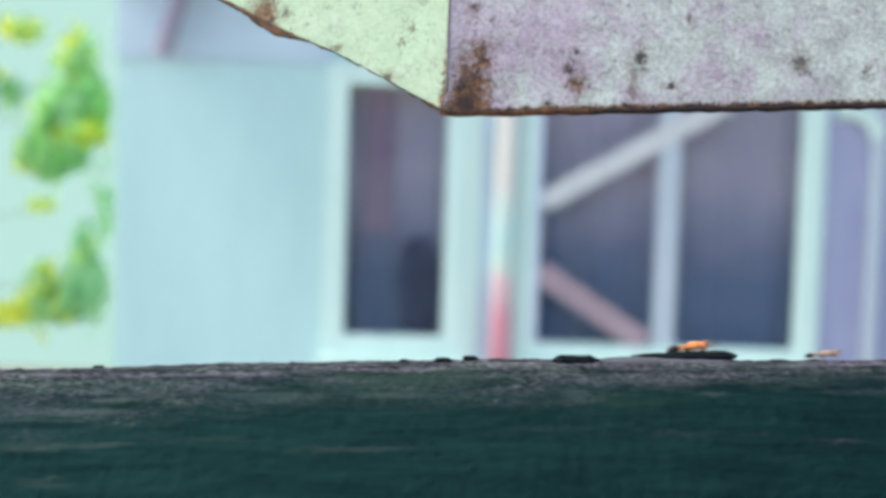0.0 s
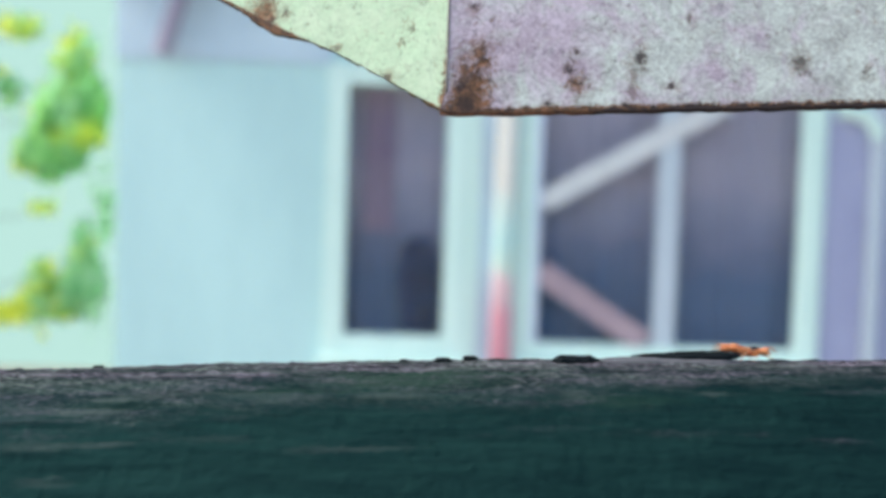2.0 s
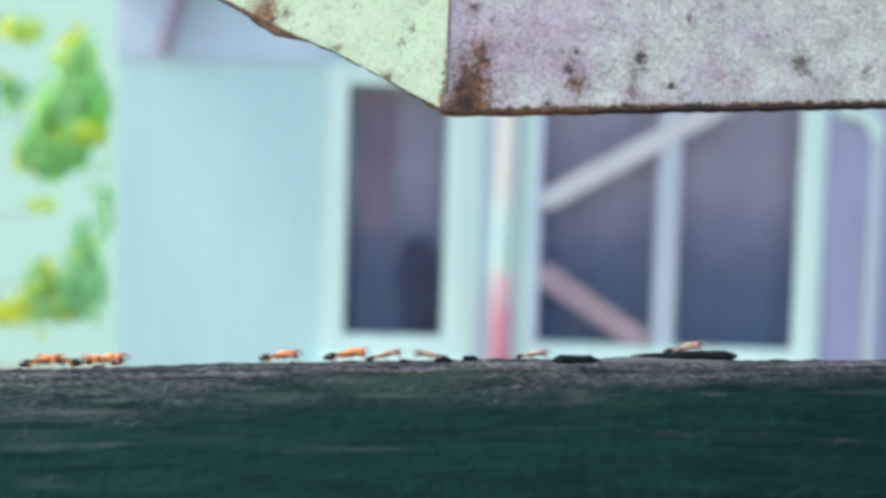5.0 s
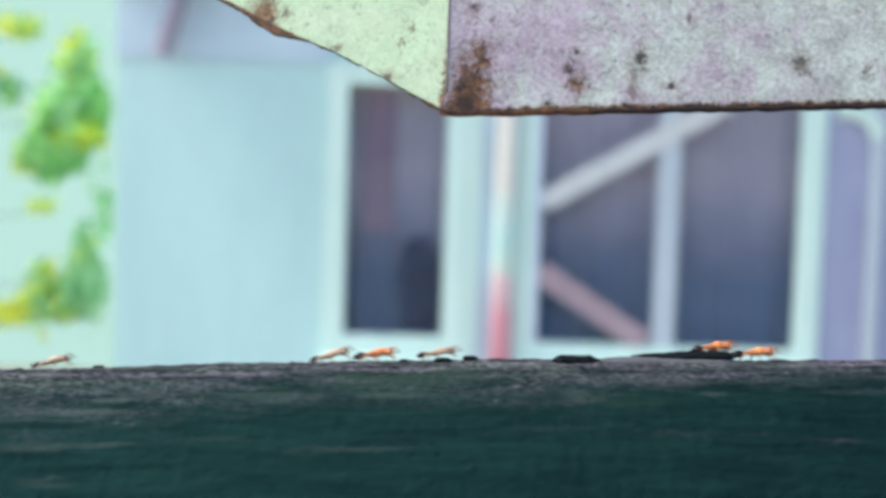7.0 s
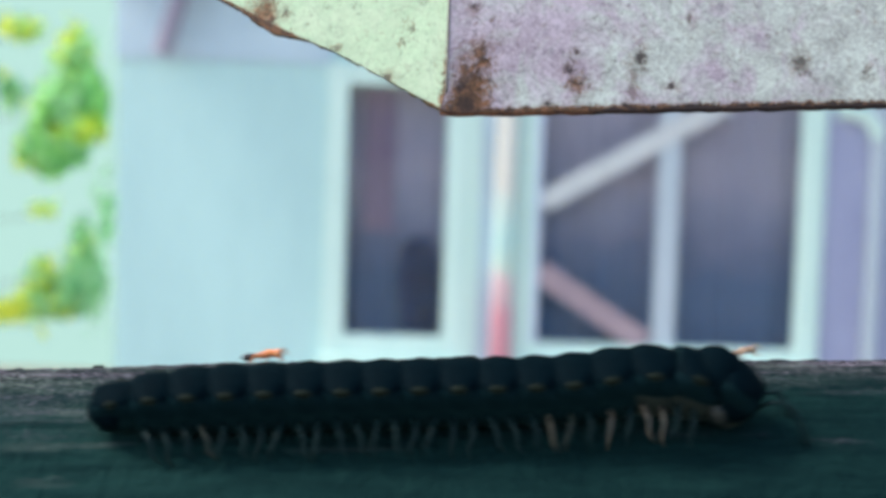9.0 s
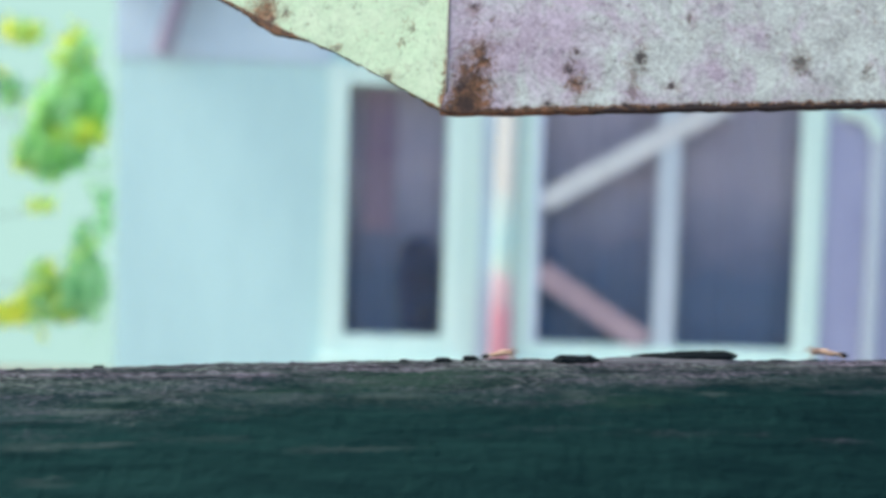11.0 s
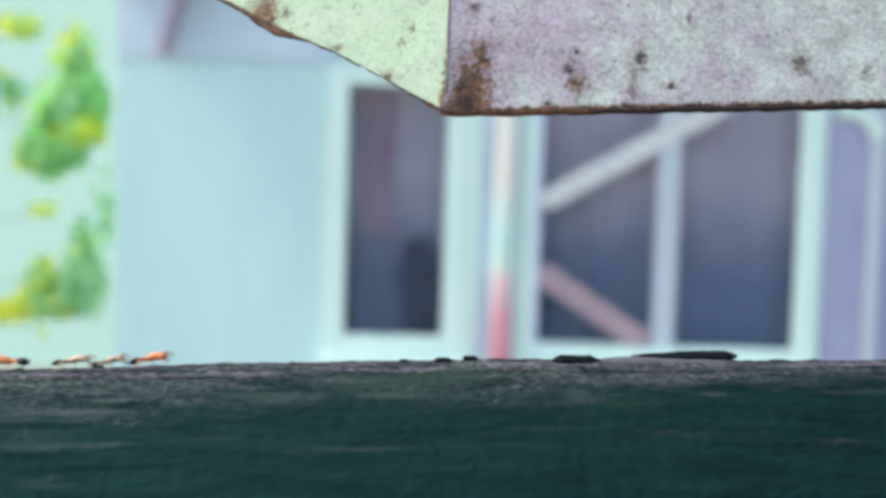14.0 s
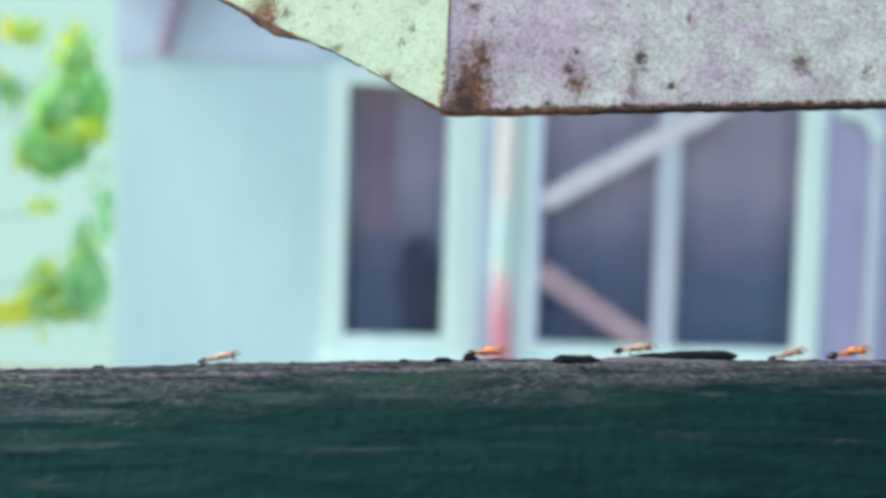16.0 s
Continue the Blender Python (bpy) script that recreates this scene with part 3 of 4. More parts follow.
def log_post(x):
    bm = bmesh.new()
    top = LOG_Z + LOG_RISE * x - LOG_RADIUS + 0.006
    tube(bm, [(x, LOG_Y, -0.1), (x + 0.004, LOG_Y, 0.9), (x, LOG_Y, top)], [0.05, 0.046, 0.044], 14)
    tagged(part("post", bm, DRY_WOOD, None, smooth=True), "dark wooden post holding up the log", "post", "posts under the log")


log_post(-1.1)
log_post(1.1)


def bark_flake(x0, x1, phi, thick, deep, seed, lift=0.0, long=False, label="black curled bark flake lying on the log", material=None):
    """A thin ragged flake, thick in the middle, on the log's crest."""
    rnd = random.Random(seed)
    bm = bmesh.new()
    rings = []
    steps = 22
    for i in range(steps + 1):
        u = i / steps
        x = x0 + (x1 - x0) * u
        w = (min(1.0, 1.6 * u + 0.12, 9.0 * (1 - u) + 0.15) if long else min(1.0, 1.35 * (4 * u * (1 - u)) ** 0.85 + 0.04)) * (0.88 + 0.24 * rnd.random())
        base = on_log(x, phi, lift)
        ring = []
        for k in range(10):
            b = 2 * math.pi * k / 10
            ring.append(base + Vector((0, deep * w * math.cos(b), thick * (0.45 * w * math.sin(b) * (1 + 0.25 * rnd.random()) + 0.2))))
        rings.append(ring)
    loft(bm, rings)
    return tagged(part("bark_flake", bm, material or BARK, None, smooth=True), label, "bark flake", "bark flakes on the log")


bark_flake(0.0212, 0.0304, 2.0, 0.0019, 0.0022, 1)
bark_flake(0.0295, 0.0585, 5, 0.0014, 0.0034, 12, -0.0001, False, "grey splinter of wood lying under a bark sliver", SPLINTER)
bark_flake(0.0368, 0.0572, 6, 0.0019, 0.0030, 2, 0.0008, True, "long black bark sliver lying along the log")
bark_flake(-0.0012, 0.0024, 5, 0.0011, 0.0014, 3)
bark_flake(0.0043, 0.0074, 7, 0.0009, 0.0014, 4, 0.0003)
bark_flake(-0.0080, -0.0058, 7, 0.0007, 0.0010, 5)
bark_flake(-0.0672, -0.0648, 8, 0.0007, 0.0011, 6, label="small black bark crumb on the log")
bark_flake(0.0630, 0.0672, 7, 0.0006, 0.0012, 7)
bark_flake(0.0705, 0.0735, 7, 0.0005, 0.0010, 8)



# ---- the rusty steel box over the log ----
def steel_box():
    thing = tagged(new("steel_box"), "rusty pale-painted sheet steel box hung over the log", "metal box")
    corner = Vector((-0.0002, 0.300, 1.9052))
    thing.location = (0.16, 0.33, LOG_Z + LOG_RISE * 0.16 + 0.055)
    back = Matrix.Translation(-thing.location)

    def plate(name, outline, way, material, label):
        """A plate 1.2 mm thick; outline in metres along the plate and up from the corner."""
        bm = bmesh.new()
        turn = Matrix.Translation(corner) @ Matrix.Rotation(way, 4, "Z")
        front = [bm.verts.new((a, 0, b)) for a, b in outline]
        rear = [bm.verts.new((a, 0.0012, b)) for a, b in outline]
        bm.faces.new(front)
        bm.faces.new(rear[::-1])
        n = len(outline)
        for i in range(n):
            bm.faces.new((front[i], rear[i], rear[(i + 1) % n], front[(i + 1) % n]))
        ob = part(name, bm, material, thing, label)
        ob.matrix_basis = back @ turn
        return ob

    rnd = random.Random(5)
    slope = 0.053
    low = [(0.20 * i / 90, 0.20 * i / 90 * slope * 0.93 + 0.0001 + rnd.uniform(-0.00012, 0.00012)) for i in range(91)]
    low[0] = (-0.0012, 0.0006)
    plate("front_panel", low + [(0.20, 0.16), (-0.0003, 0.16), (-0.0003, 0.004), (-0.0010, 0.0022)], 0, FRONT_PAINT, "grey-white painted panel with rust along its lower edge")
    side_low = [(0, 0.0002), (-0.0061, 0.0031), (-0.0111, 0.0056), (-0.0187, 0.0092), (-0.0251, 0.0120), (-0.0309, 0.0142), (-0.0355, 0.0149),
                (-0.0392, 0.0156), (-0.0429, 0.0176), (-0.0469, 0.0202), (-0.0511, 0.0221), (-0.075, 0.034), (-0.12, 0.065)]
    fine = []
    for (a, b), (c, d) in zip(side_low, side_low[1:]):
        for k in range(6):
            u = k / 6
            fine.append((a + (c - a) * u, b + (d - b) * u + rnd.uniform(-0.00015, 0.00015)))
    plate("side_panel", (fine + [side_low[-1], (-0.12, 0.16), (0, 0.16)])[::-1], radians(-24), SIDE_PAINT, "panel with a rusty slanting edge and sunlit green in its colour")
    # the bent and rusted lower rims
    for start, stop, thick, material, label in ((0, 14, 0.00046, RUST, "orange-brown rusted lower rim"), (13, 91, 0.00038, RIM_SHADE, "black rusted lower rim with its shade in the colour")):
        bm = bmesh.new()
        tube(bm, [corner + Vector((a, 0.0007, b - 0.0003 + rnd.uniform(-0.00006, 0.00006))) for a, b in low[start:stop]],
             [thick + rnd.uniform(-0.00008, 0.0001) for _ in low[start:stop]], 8)
        ob = part("rim", bm, material, thing, label, smooth=True)
        ob.matrix_basis = back
    bm = bmesh.new()
    turn = Matrix.Rotation(radians(-24), 3, "Z")
    tube(bm, [corner + turn @ Vector((a, 0.0006, b - 0.0001)) for a, b in fine], [0.00034 + rnd.uniform(-0.00012, 0.00018) for _ in fine], 8)
    ob = part("rim", bm, OLIVE_RIM, thing, "rusted slanting rim", smooth=True)
    ob.matrix_basis = back
    # the folded seam at the corner
    bm = bmesh.new()
    tube(bm, [corner + Vector((-0.0001, -0.0001, 0.0042 + 0.004 * i)) for i in range(39)], [0.00026 + rnd.uniform(-0.00005, 0.00005) for _ in range(39)], 8)
    ob = part("seam", bm, SEAM, thing, "dull grey-brown corner seam", smooth=True)
    ob.matrix_basis = back
    for name, limits in (("end_panel", (0.195, 0.1995, 0.3015, 0.42, 1.925, 2.065)), ("rear_panel", (0.0, 0.1945, 0.415, 0.4165, 1.93, 2.065)), ("lid", (-0.1, 0.1995, 0.303, 0.42, 2.0662, 2.068))):
        ob = part(name, block(*limits), STEEL, thing)
        ob.matrix_basis = back
    bm = block(0.150, 0.170, 0.3015, 0.3045, LOG_Z + LOG_RISE * 0.16 + 0.052, 1.99, bevel=0.0006)
    ob = part("bracket", bm, STEEL, thing, "flat steel strap down to the log")
    ob.matrix_basis = back
    return thing


steel_box()


# ---- ground and glowing backdrop ----
def ground():
    bm = bmesh.new()
    n = 40
    grid = [[bm.verts.new((x, y, 0.02 * noise.noise((x * 0.3, y * 0.3, 0)) if abs(x) < 60 and abs(y) < 60 else 0))
             for x in [math.copysign(abs(u) ** 2.2 * 1500, u) for u in [i / n * 2 - 1 for i in range(n + 1)]]]
            for y in [math.copysign(abs(u) ** 2.2 * 1500, u) for u in [i / n * 2 - 1 for i in range(n + 1)]]]
    for a, b in zip(grid, grid[1:]):
        for i in range(n):
            bm.faces.new((a[i], a[i + 1], b[i + 1], b[i]))
    tagged(part("ground", bm, GROUND, None, smooth=True), "dry trodden earth of the yard", "ground", kind="structure")


ground()
# A glowing board stands in for the overexposed distance; it is no lamp.
tagged(part("backdrop", block(-30, 30, 12.25, 12.35, -0.1, 14), BACKDROP_GLOW), "glowing board standing in for the bright distance behind the trees", "backdrop", kind="structure")

# ---- the house behind ----
WALL_Y = 8.0


def house():
    thing = tagged(new("house"), "pale blue house with white-framed dark windows", "house")
    x0, x1, top = -1.675, 6.0, 2.75
    # openings: the narrow window, the wide window and the arched recess are left out of the wall
    holes = [(-0.56, 0.06, 0.82, 2.25), (0.43, 1.90, 0.80, 2.50)]

    def wall(*limits, label=""):
        part("wall", block(*limits), SIDING, thing, label)

    wall(x0, holes[0][0], WALL_Y + 0.02, WALL_Y + 0.2, 0, top, label="pale blue painted wall")
    wall(holes[0][1], holes[1][0], WALL_Y + 0.02, WALL_Y + 0.2, 0, top)
    wall(holes[1][1], x1, WALL_Y + 0.02, WALL_Y + 0.2, 0, top)
    for h in holes:
        wall(h[0], h[1], WALL_Y + 0.02, WALL_Y + 0.2, 0, h[2])
        wall(h[0], h[1], WALL_Y + 0.02, WALL_Y + 0.2, h[3], top)
    wall(x0, x0 + 0.18, WALL_Y + 0.2, WALL_Y + 4, 0, top)
    wall(x1 - 0.18, x1, WALL_Y + 0.2, WALL_Y + 4, 0, top)
    wall(x0, x1, WALL_Y + 4, WALL_Y + 4.18, 0, top)
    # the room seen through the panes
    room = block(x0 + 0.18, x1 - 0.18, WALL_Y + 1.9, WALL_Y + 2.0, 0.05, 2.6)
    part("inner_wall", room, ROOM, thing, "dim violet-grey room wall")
    # Curtains are added behind the panes to carry their reflected tones.
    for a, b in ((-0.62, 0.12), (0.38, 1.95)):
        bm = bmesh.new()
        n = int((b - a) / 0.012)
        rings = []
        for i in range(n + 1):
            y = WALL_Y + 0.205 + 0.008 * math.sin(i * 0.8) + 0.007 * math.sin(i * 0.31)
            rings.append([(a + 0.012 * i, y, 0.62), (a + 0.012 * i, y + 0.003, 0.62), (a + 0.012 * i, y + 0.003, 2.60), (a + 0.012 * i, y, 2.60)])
        part("curtain", loft(bm, rings), PANE_TONES, thing, "added curtain with the pane's violet-to-slate reflection in its colour", smooth=False)
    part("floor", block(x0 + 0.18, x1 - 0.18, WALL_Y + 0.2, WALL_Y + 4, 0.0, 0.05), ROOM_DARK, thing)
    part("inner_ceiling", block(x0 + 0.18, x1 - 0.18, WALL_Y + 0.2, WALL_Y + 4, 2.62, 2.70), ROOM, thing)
    # Dark band added for the lower, darker half of the panes' reflection.
    part("reflection_band", block(x0 + 0.18, x1 - 0.18, WALL_Y + 1.86, WALL_Y + 1.9, 0.05, 1.42), ROOM_DARK, thing, "dark blue wall band for the panes' darker lower reflection")
    # Drape added only to give the pane its reddish streak.
    bm = bmesh.new()
    rings = []
    for i in range(15):
        x, y = -0.43 + 0.0115 * i, WALL_Y + 0.165 + 0.008 * math.sin(i * 1.3)
        rings.append([(x, y, 1.42), (x, y + 0.003, 1.42), (x, y + 0.003, 2.60), (x, y, 2.60)])
    part("drape", loft(bm, rings), DRAPE, thing, "reddish cloth strip added for a red streak in the pane")
    # upright cladding boards beside the narrow window
    x = x0 - 0.02
    rnd = random.Random(4)
    while x < -0.63:
        w = min(0.125, -0.622 - x)
        part("board", block(x + 0.0004, x + w - 0.0004, WALL_Y - 0.005 + rnd.uniform(-0.001, 0.001), WALL_Y + 0.021, 0.02, 2.27, bevel=0.0012), SIDING, thing)
        x += 0.125
    # Eaves' shade on the upper wall is put into this board's colour.
    part("fascia", block(x0 - 0.04, -0.60, WALL_Y - 0.012, WALL_Y + 0.02, 2.275, 2.74, bevel=0.005), SHADED_VIOLET, thing, "boarding under the roof with the eaves' shade in its grey-violet colour")
    bm = bmesh.new()
    tube(bm, [(-1.46, WALL_Y - 0.11, 2.30), (-1.30, WALL_Y - 0.15, 2.80)], [0.05, 0.05], 8)
    part("roof_bracket", bm, BRACKET, thing, "dull violet-brown slanting roof bracket")
    part("roof", block(x0 - 0.1, x1 + 0.1, WALL_Y - 0.22, WALL_Y + 4.3, 2.76, 2.86, bevel=0.01), ROOF, thing)

    def frame_of(a, b, c, d, w, sill):
        win = part("window", block(a - w, a, WALL_Y - 0.03, WALL_Y + 0.06, c - w, d + w, bevel=0.006), TRIM, thing, "white painted window with dark panes")
        for lim in ((b, b + w, c - w, d + w), (a, b, d, d + w), (a, b, c - w, c)):
            part("frame", block(lim[0], lim[1], WALL_Y - 0.028, WALL_Y + 0.06, lim[2], lim[3], bevel=0.006), TRIM, win)
        part("sill", block(a - w - 0.02, b + w + 0.02, WALL_Y - 0.09, WALL_Y + 0.02, c - w - sill, c - w - 0.002, bevel=0.008), TRIM, win)
        return win

    w1 = frame_of(-0.508, 0.004, 0.882, 2.175, 0.11, 0.05)
    part("frame", block(0.116, 0.182, WALL_Y - 0.022, WALL_Y + 0.04, 0.75, 2.32, bevel=0.006), TRIM, w1)
    pane = part("pane", block(-0.512, 0.008, WALL_Y + 0.03, WALL_Y + 0.036, 0.876, 2.18), GLASS, w1)
    pane.visible_shadow = False
    w2 = frame_of(0.498, 1.838, 0.868, 2.420, 0.085, 0.05)
    part("frame", block(0.360, 0.411, WALL_Y - 0.024, WALL_Y + 0.04, 0.75, 2.55, bevel=0.006), TRIM, w2)
    part("reveal", block(0.466, 0.4975, WALL_Y - 0.034, WALL_Y + 0.03, 0.870, 2.418, bevel=0.004), REVEAL, w2, "pale lavender inner edge")
    part("frame", block(1.925, 1.962, WALL_Y - 0.022, WALL_Y + 0.04, 0.75, 2.55, bevel=0.006), TRIM, w2)
    part("mullion", block(1.100, 1.215, WALL_Y - 0.02, WALL_Y + 0.028, 0.866, 2.418, bevel=0.008), MULLION, w2)
    for a, b in ((0.496, 1.112), (1.218, 1.842)):
        pane = part("pane", block(a, b, WALL_Y + 0.034, WALL_Y + 0.040, 0.860, 2.424), GLASS, w2)
        pane.visible_shadow = False

    def brace(xa, za, xb, zb, w, material, label):
        bm = bmesh.new()
        way = Vector((xb - xa, 0, zb - za)).normalized()
        across = Vector((-way.z, 0, way.x)) * w / 2
        rings = []
        for x, z in ((xa, za), (xb, zb)):
            p = Vector((x, 0, z))
            rings.append([p + across + Vector((0, WALL_Y - 0.026, 0)), p - across + Vector((0, WALL_Y - 0.026, 0)),
                          p - across + Vector((0, WALL_Y + 0.03, 0)), p + across + Vector((0, WALL_Y + 0.03, 0))])
        loft(bm, rings)
        part("brace", bm, material, w2, label)

    brace(0.50, 1.597, 1.45, 2.150, 0.106, BRACE, "whitewashed slanting brace")
    brace(0.50, 1.245, 1.06, 0.885, 0.120, BRACE_RAW, "raw pinkish timber brace")
    # Strip's blue-grey colour holds the soft shadow between trim and pipe.
    part("wall_panel", block(0.184, 0.356, WALL_Y - 0.004, WALL_Y + 0.019, 0.02, 2.72, bevel=0.002), SHADED_VIOLET, thing, "strip of wall between the windows with soft shade in its blue-grey")
    # the painted downpipe between the windows
    pipe = part("downpipe", tube(bmesh.new(), [(0.31, WALL_Y - 0.05, 0.02), (0.31, WALL_Y - 0.05, 2.74)], [0.056, 0.056], 20), PIPE, thing, "downpipe with faded beige, cyan and pink-red paint", smooth=True)
    for z in (0.55, 1.95):
        part("pipe_clip", block(0.245, 0.375, WALL_Y - 0.060, WALL_Y - 0.004, z, z + 0.03, bevel=0.004), SHADED_VIOLET, pipe)
    # lavender wall and the white post at the side of the wide window
    part("wall_panel", block(1.964, 2.185, WALL_Y - 0.01, WALL_Y + 0.019, 0.02, 2.12, bevel=0.004), LAVENDER, thing, "lavender painted wall panel")
    part("wall_panel", block(2.262, 3.2, WALL_Y - 0.01, WALL_Y + 0.019, 0.02, 2.60, bevel=0.004), LAVENDER, thing)
    part("corner_post", block(2.187, 2.260, WALL_Y - 0.05, WALL_Y + 0.019, 0.0, 2.74, bevel=0.01), MULLION, thing, "greyish white painted post")
    bm = bmesh.new()
    tube(bm, [(2.05 + 0.17 * math.sin(a), WALL_Y - 0.03, 1.98 + 0.14 * math.cos(a)) for a in [radians(15 * i) for i in range(-1, 7)]], [0.04] * 8, 8)
    part("arch_trim", bm, TRIM, thing, "white curved trim")
    return thing


house()


# ---- the tree beside the house ----
def leaf(bm, at, size, rnd):
    turn = Euler((rnd.uniform(0, 6.28), rnd.uniform(0, 6.28), rnd.uniform(0, 6.28))).to_matrix()
    shape = [(-1, 0, 0), (-0.4, 0.42, 0.06), (0.3, 0.40, 0.08), (1, 0, -0.05), (0.3, -0.40, 0.08), (-0.4, -0.42, 0.06)]
    vs = [bm.verts.new(Vector(at) + turn @ Vector(p) * size) for p in shape]
    bm.faces.new((vs[0], vs[1], vs[2], vs[3]))
    bm.faces.new((vs[0], vs[3], vs[4], vs[5]))


def potted_bush():
    # Bush, pot and shelf are added for an unclear dark blob in the pane.
    rnd = random.Random(21)
    thing = tagged(new("potted_bush"), "dark blue-green bush added for an unclear dark blob in the pane", "potted plant")
    thing.location = (-0.12, WALL_Y + 0.115, 0.62)
    bm = bmesh.new()
    for _ in range(420):
        way = Vector((rnd.gauss(0, 1), rnd.gauss(0, 1), rnd.gauss(0, 1))).normalized() * rnd.random() ** 0.4
        leaf(bm, (way.x * 0.12, way.y * 0.032, 0.50 + way.z * 0.30), rnd.uniform(0.022, 0.040), rnd)
    tagged(part("leaves", bm, BUSH, thing), kind="stuff")
    part("stem", tube(bmesh.new(), [(0, 0, 0.10), (0.01, 0, 0.25), (0, 0, 0.45)], [0.012, 0.010, 0.006], 8), TREE_BARK, thing)
    part("pot", tube(bmesh.new(), [(0, 0, 0.0), (0, 0, 0.01), (0, 0, 0.13), (0, 0, 0.14)], [0.034, 0.036, 0.050, 0.052], 18), ROOM_DARK, thing, "dark blue pot")
    tagged(part("window_shelf", block(-0.55, 0.05, WALL_Y + 0.062, WALL_Y + 0.198, 0.60, 0.618, bevel=0.003), TRIM), "white shelf added inside the window under the plant", "shelf", kind="structure")


potted_bush()
TREE = (-3.55, 9.6)
BRANCHES = []


def tree():
    rnd = random.Random(11)
    thing = tagged(new("tree"), "leafy green tree with yellowing leaves beside the house", "tree")
    thing.location = (TREE[0], TREE[1], 0)
    bm = bmesh.new()
    tube(bm, [(0, 0, -0.1), (0.03, 0.02, 0.6), (-0.02, 0, 1.3), (0.05, 0.03, 2.2), (0.0, 0.05, 3.2), (0.05, 0, 4.0)], [0.13, 0.11, 0.095, 0.08, 0.06, 0.03], 12)
    part("trunk", bm, TREE_BARK, thing, "pale bark trunk", smooth=True)
    # limb start height, tip, leaf clumps (middle, spread, green, yellow and pale leaves)
    limbs = [
        (1.75, (1.12, -0.1, 1.94), [((1.09, -0.1, 1.78), (0.10, 0.2, 0.09), 130, 4, 0), ((1.21, -0.1, 1.76), (0.10, 0.2, 0.10), 80, 2, 26), ((1.10, -0.1, 1.97), (0.05, 0.2, 0.12), 50, 6, 10),
                                    ((1.21, -0.1, 2.07), (0.10, 0.2, 0.14), 14, 4, 110), ((1.40, -0.1, 2.05), (0.04, 0.2, 0.14), 66, 3, 0), ((1.36, -0.1, 1.90), (0.065, 0.2, 0.065), 16, 44, 8),
                                    ((1.27, -0.1, 2.34), (0.08, 0.2, 0.12), 4, 30, 70), ((1.00, -0.1, 1.72), (0.05, 0.2, 0.08), 4, 20, 34), ((1.13, -0.1, 1.64), (0.05, 0.2, 0.04), 26, 10, 0)]),
        (0.75, (1.20, 0.0, 0.94), [((1.30, 0.0, 1.12), (0.04, 0.2, 0.13), 12, 6, 44), ((1.27, 0.0, 0.92), (0.08, 0.2, 0.11), 36, 20, 50), ((1.18, 0.0, 0.81), (0.13, 0.2, 0.06), 44, 34, 24),
                                   ((1.05, 0.0, 0.90), (0.08, 0.2, 0.14), 8, 50, 50), ((0.90, 0.0, 0.765), (0.13, 0.2, 0.045), 6, 74, 0), ((1.40, 0.0, 0.92), (0.04, 0.2, 0.20), 0, 0, 34)]),
        (2.1, (0.85, 0.1, 2.46), [((0.88, 0.1, 2.52), (0.10, 0.2, 0.05), 4, 24, 8)]),
        (1.5, (0.80, 0.0, 2.05), [((0.83, 0.0, 2.13), (0.04, 0.2, 0.08), 14, 3, 14)]),
        (1.1, (1.10, 0.0, 1.38), [((1.06, 0.0, 1.42), (0.06, 0.2, 0.03), 0, 10, 8), ((1.43, 0.0, 1.40), (0.03, 0.2, 0.20), 0, 0, 34)]),
        (2.6, (-0.7, -0.5, 3.4), [((-0.6, -0.5, 3.3), (0.6, 0.6, 0.4), 300, 60, 40)]),
        (2.9, (0.4, 0.6, 3.9), [((0.2, 0.5, 3.9), (0.7, 0.7, 0.5), 320, 60, 40)]),
        (1.9, (-0.9, 0.4, 2.6), [((-0.8, 0.3, 2.6), (0.5, 0.6, 0.4), 260, 40, 40)]),
    ]
    for z, tip, clumps in limbs:
        start, tip = Vector((0, 0, z)), Vector(tip)
        mid = (start + tip) / 2 + Vector((0, 0, 0.08))
        bm = bmesh.new()
        tube(bm, [(0, 0, 0), mid - start, tip - start], [0.035, 0.022, 0.008] if z > 2.2 or tip.x < 0 else [0.007, 0.005, 0.003], 8)
        limb = part("limb", bm, TREE_BARK, thing, smooth=True)
        limb.location = start
        BRANCHES.append(limb)
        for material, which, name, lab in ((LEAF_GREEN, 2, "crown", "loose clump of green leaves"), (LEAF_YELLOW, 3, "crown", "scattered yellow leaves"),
                                           (LEAF_LIT, 4, "crown", "pale leaves with sunlight put into their colour")):
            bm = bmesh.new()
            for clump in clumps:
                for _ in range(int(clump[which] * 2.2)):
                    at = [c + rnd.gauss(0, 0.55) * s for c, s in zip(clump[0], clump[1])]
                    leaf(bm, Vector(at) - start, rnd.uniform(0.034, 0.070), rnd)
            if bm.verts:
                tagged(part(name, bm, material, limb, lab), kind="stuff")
            else:
                bm.free()


tree()


# ---- ants ----
def ant_leg(side, hip, foot, knee_up, name="leg"):
    bm = bmesh.new()
    hip, foot = Vector(hip), Vector(foot)
    d = foot - hip
    knee = Vector((d.x * 0.45, d.y * 0.50, knee_up - hip.z))
    ankle = Vector((d.x * 0.86, d.y * 0.88, d.z * 0.72))
    tube(bm, [(0, 0, 0), knee * 0.5 + Vector((0, 0, 0.05)), knee, ankle, d], [0.20, 0.21, 0.15, 0.11, 0.06], 6)
    bmesh.ops.scale(bm, vec=(0.001,) * 3, verts=bm.verts)
    return bm


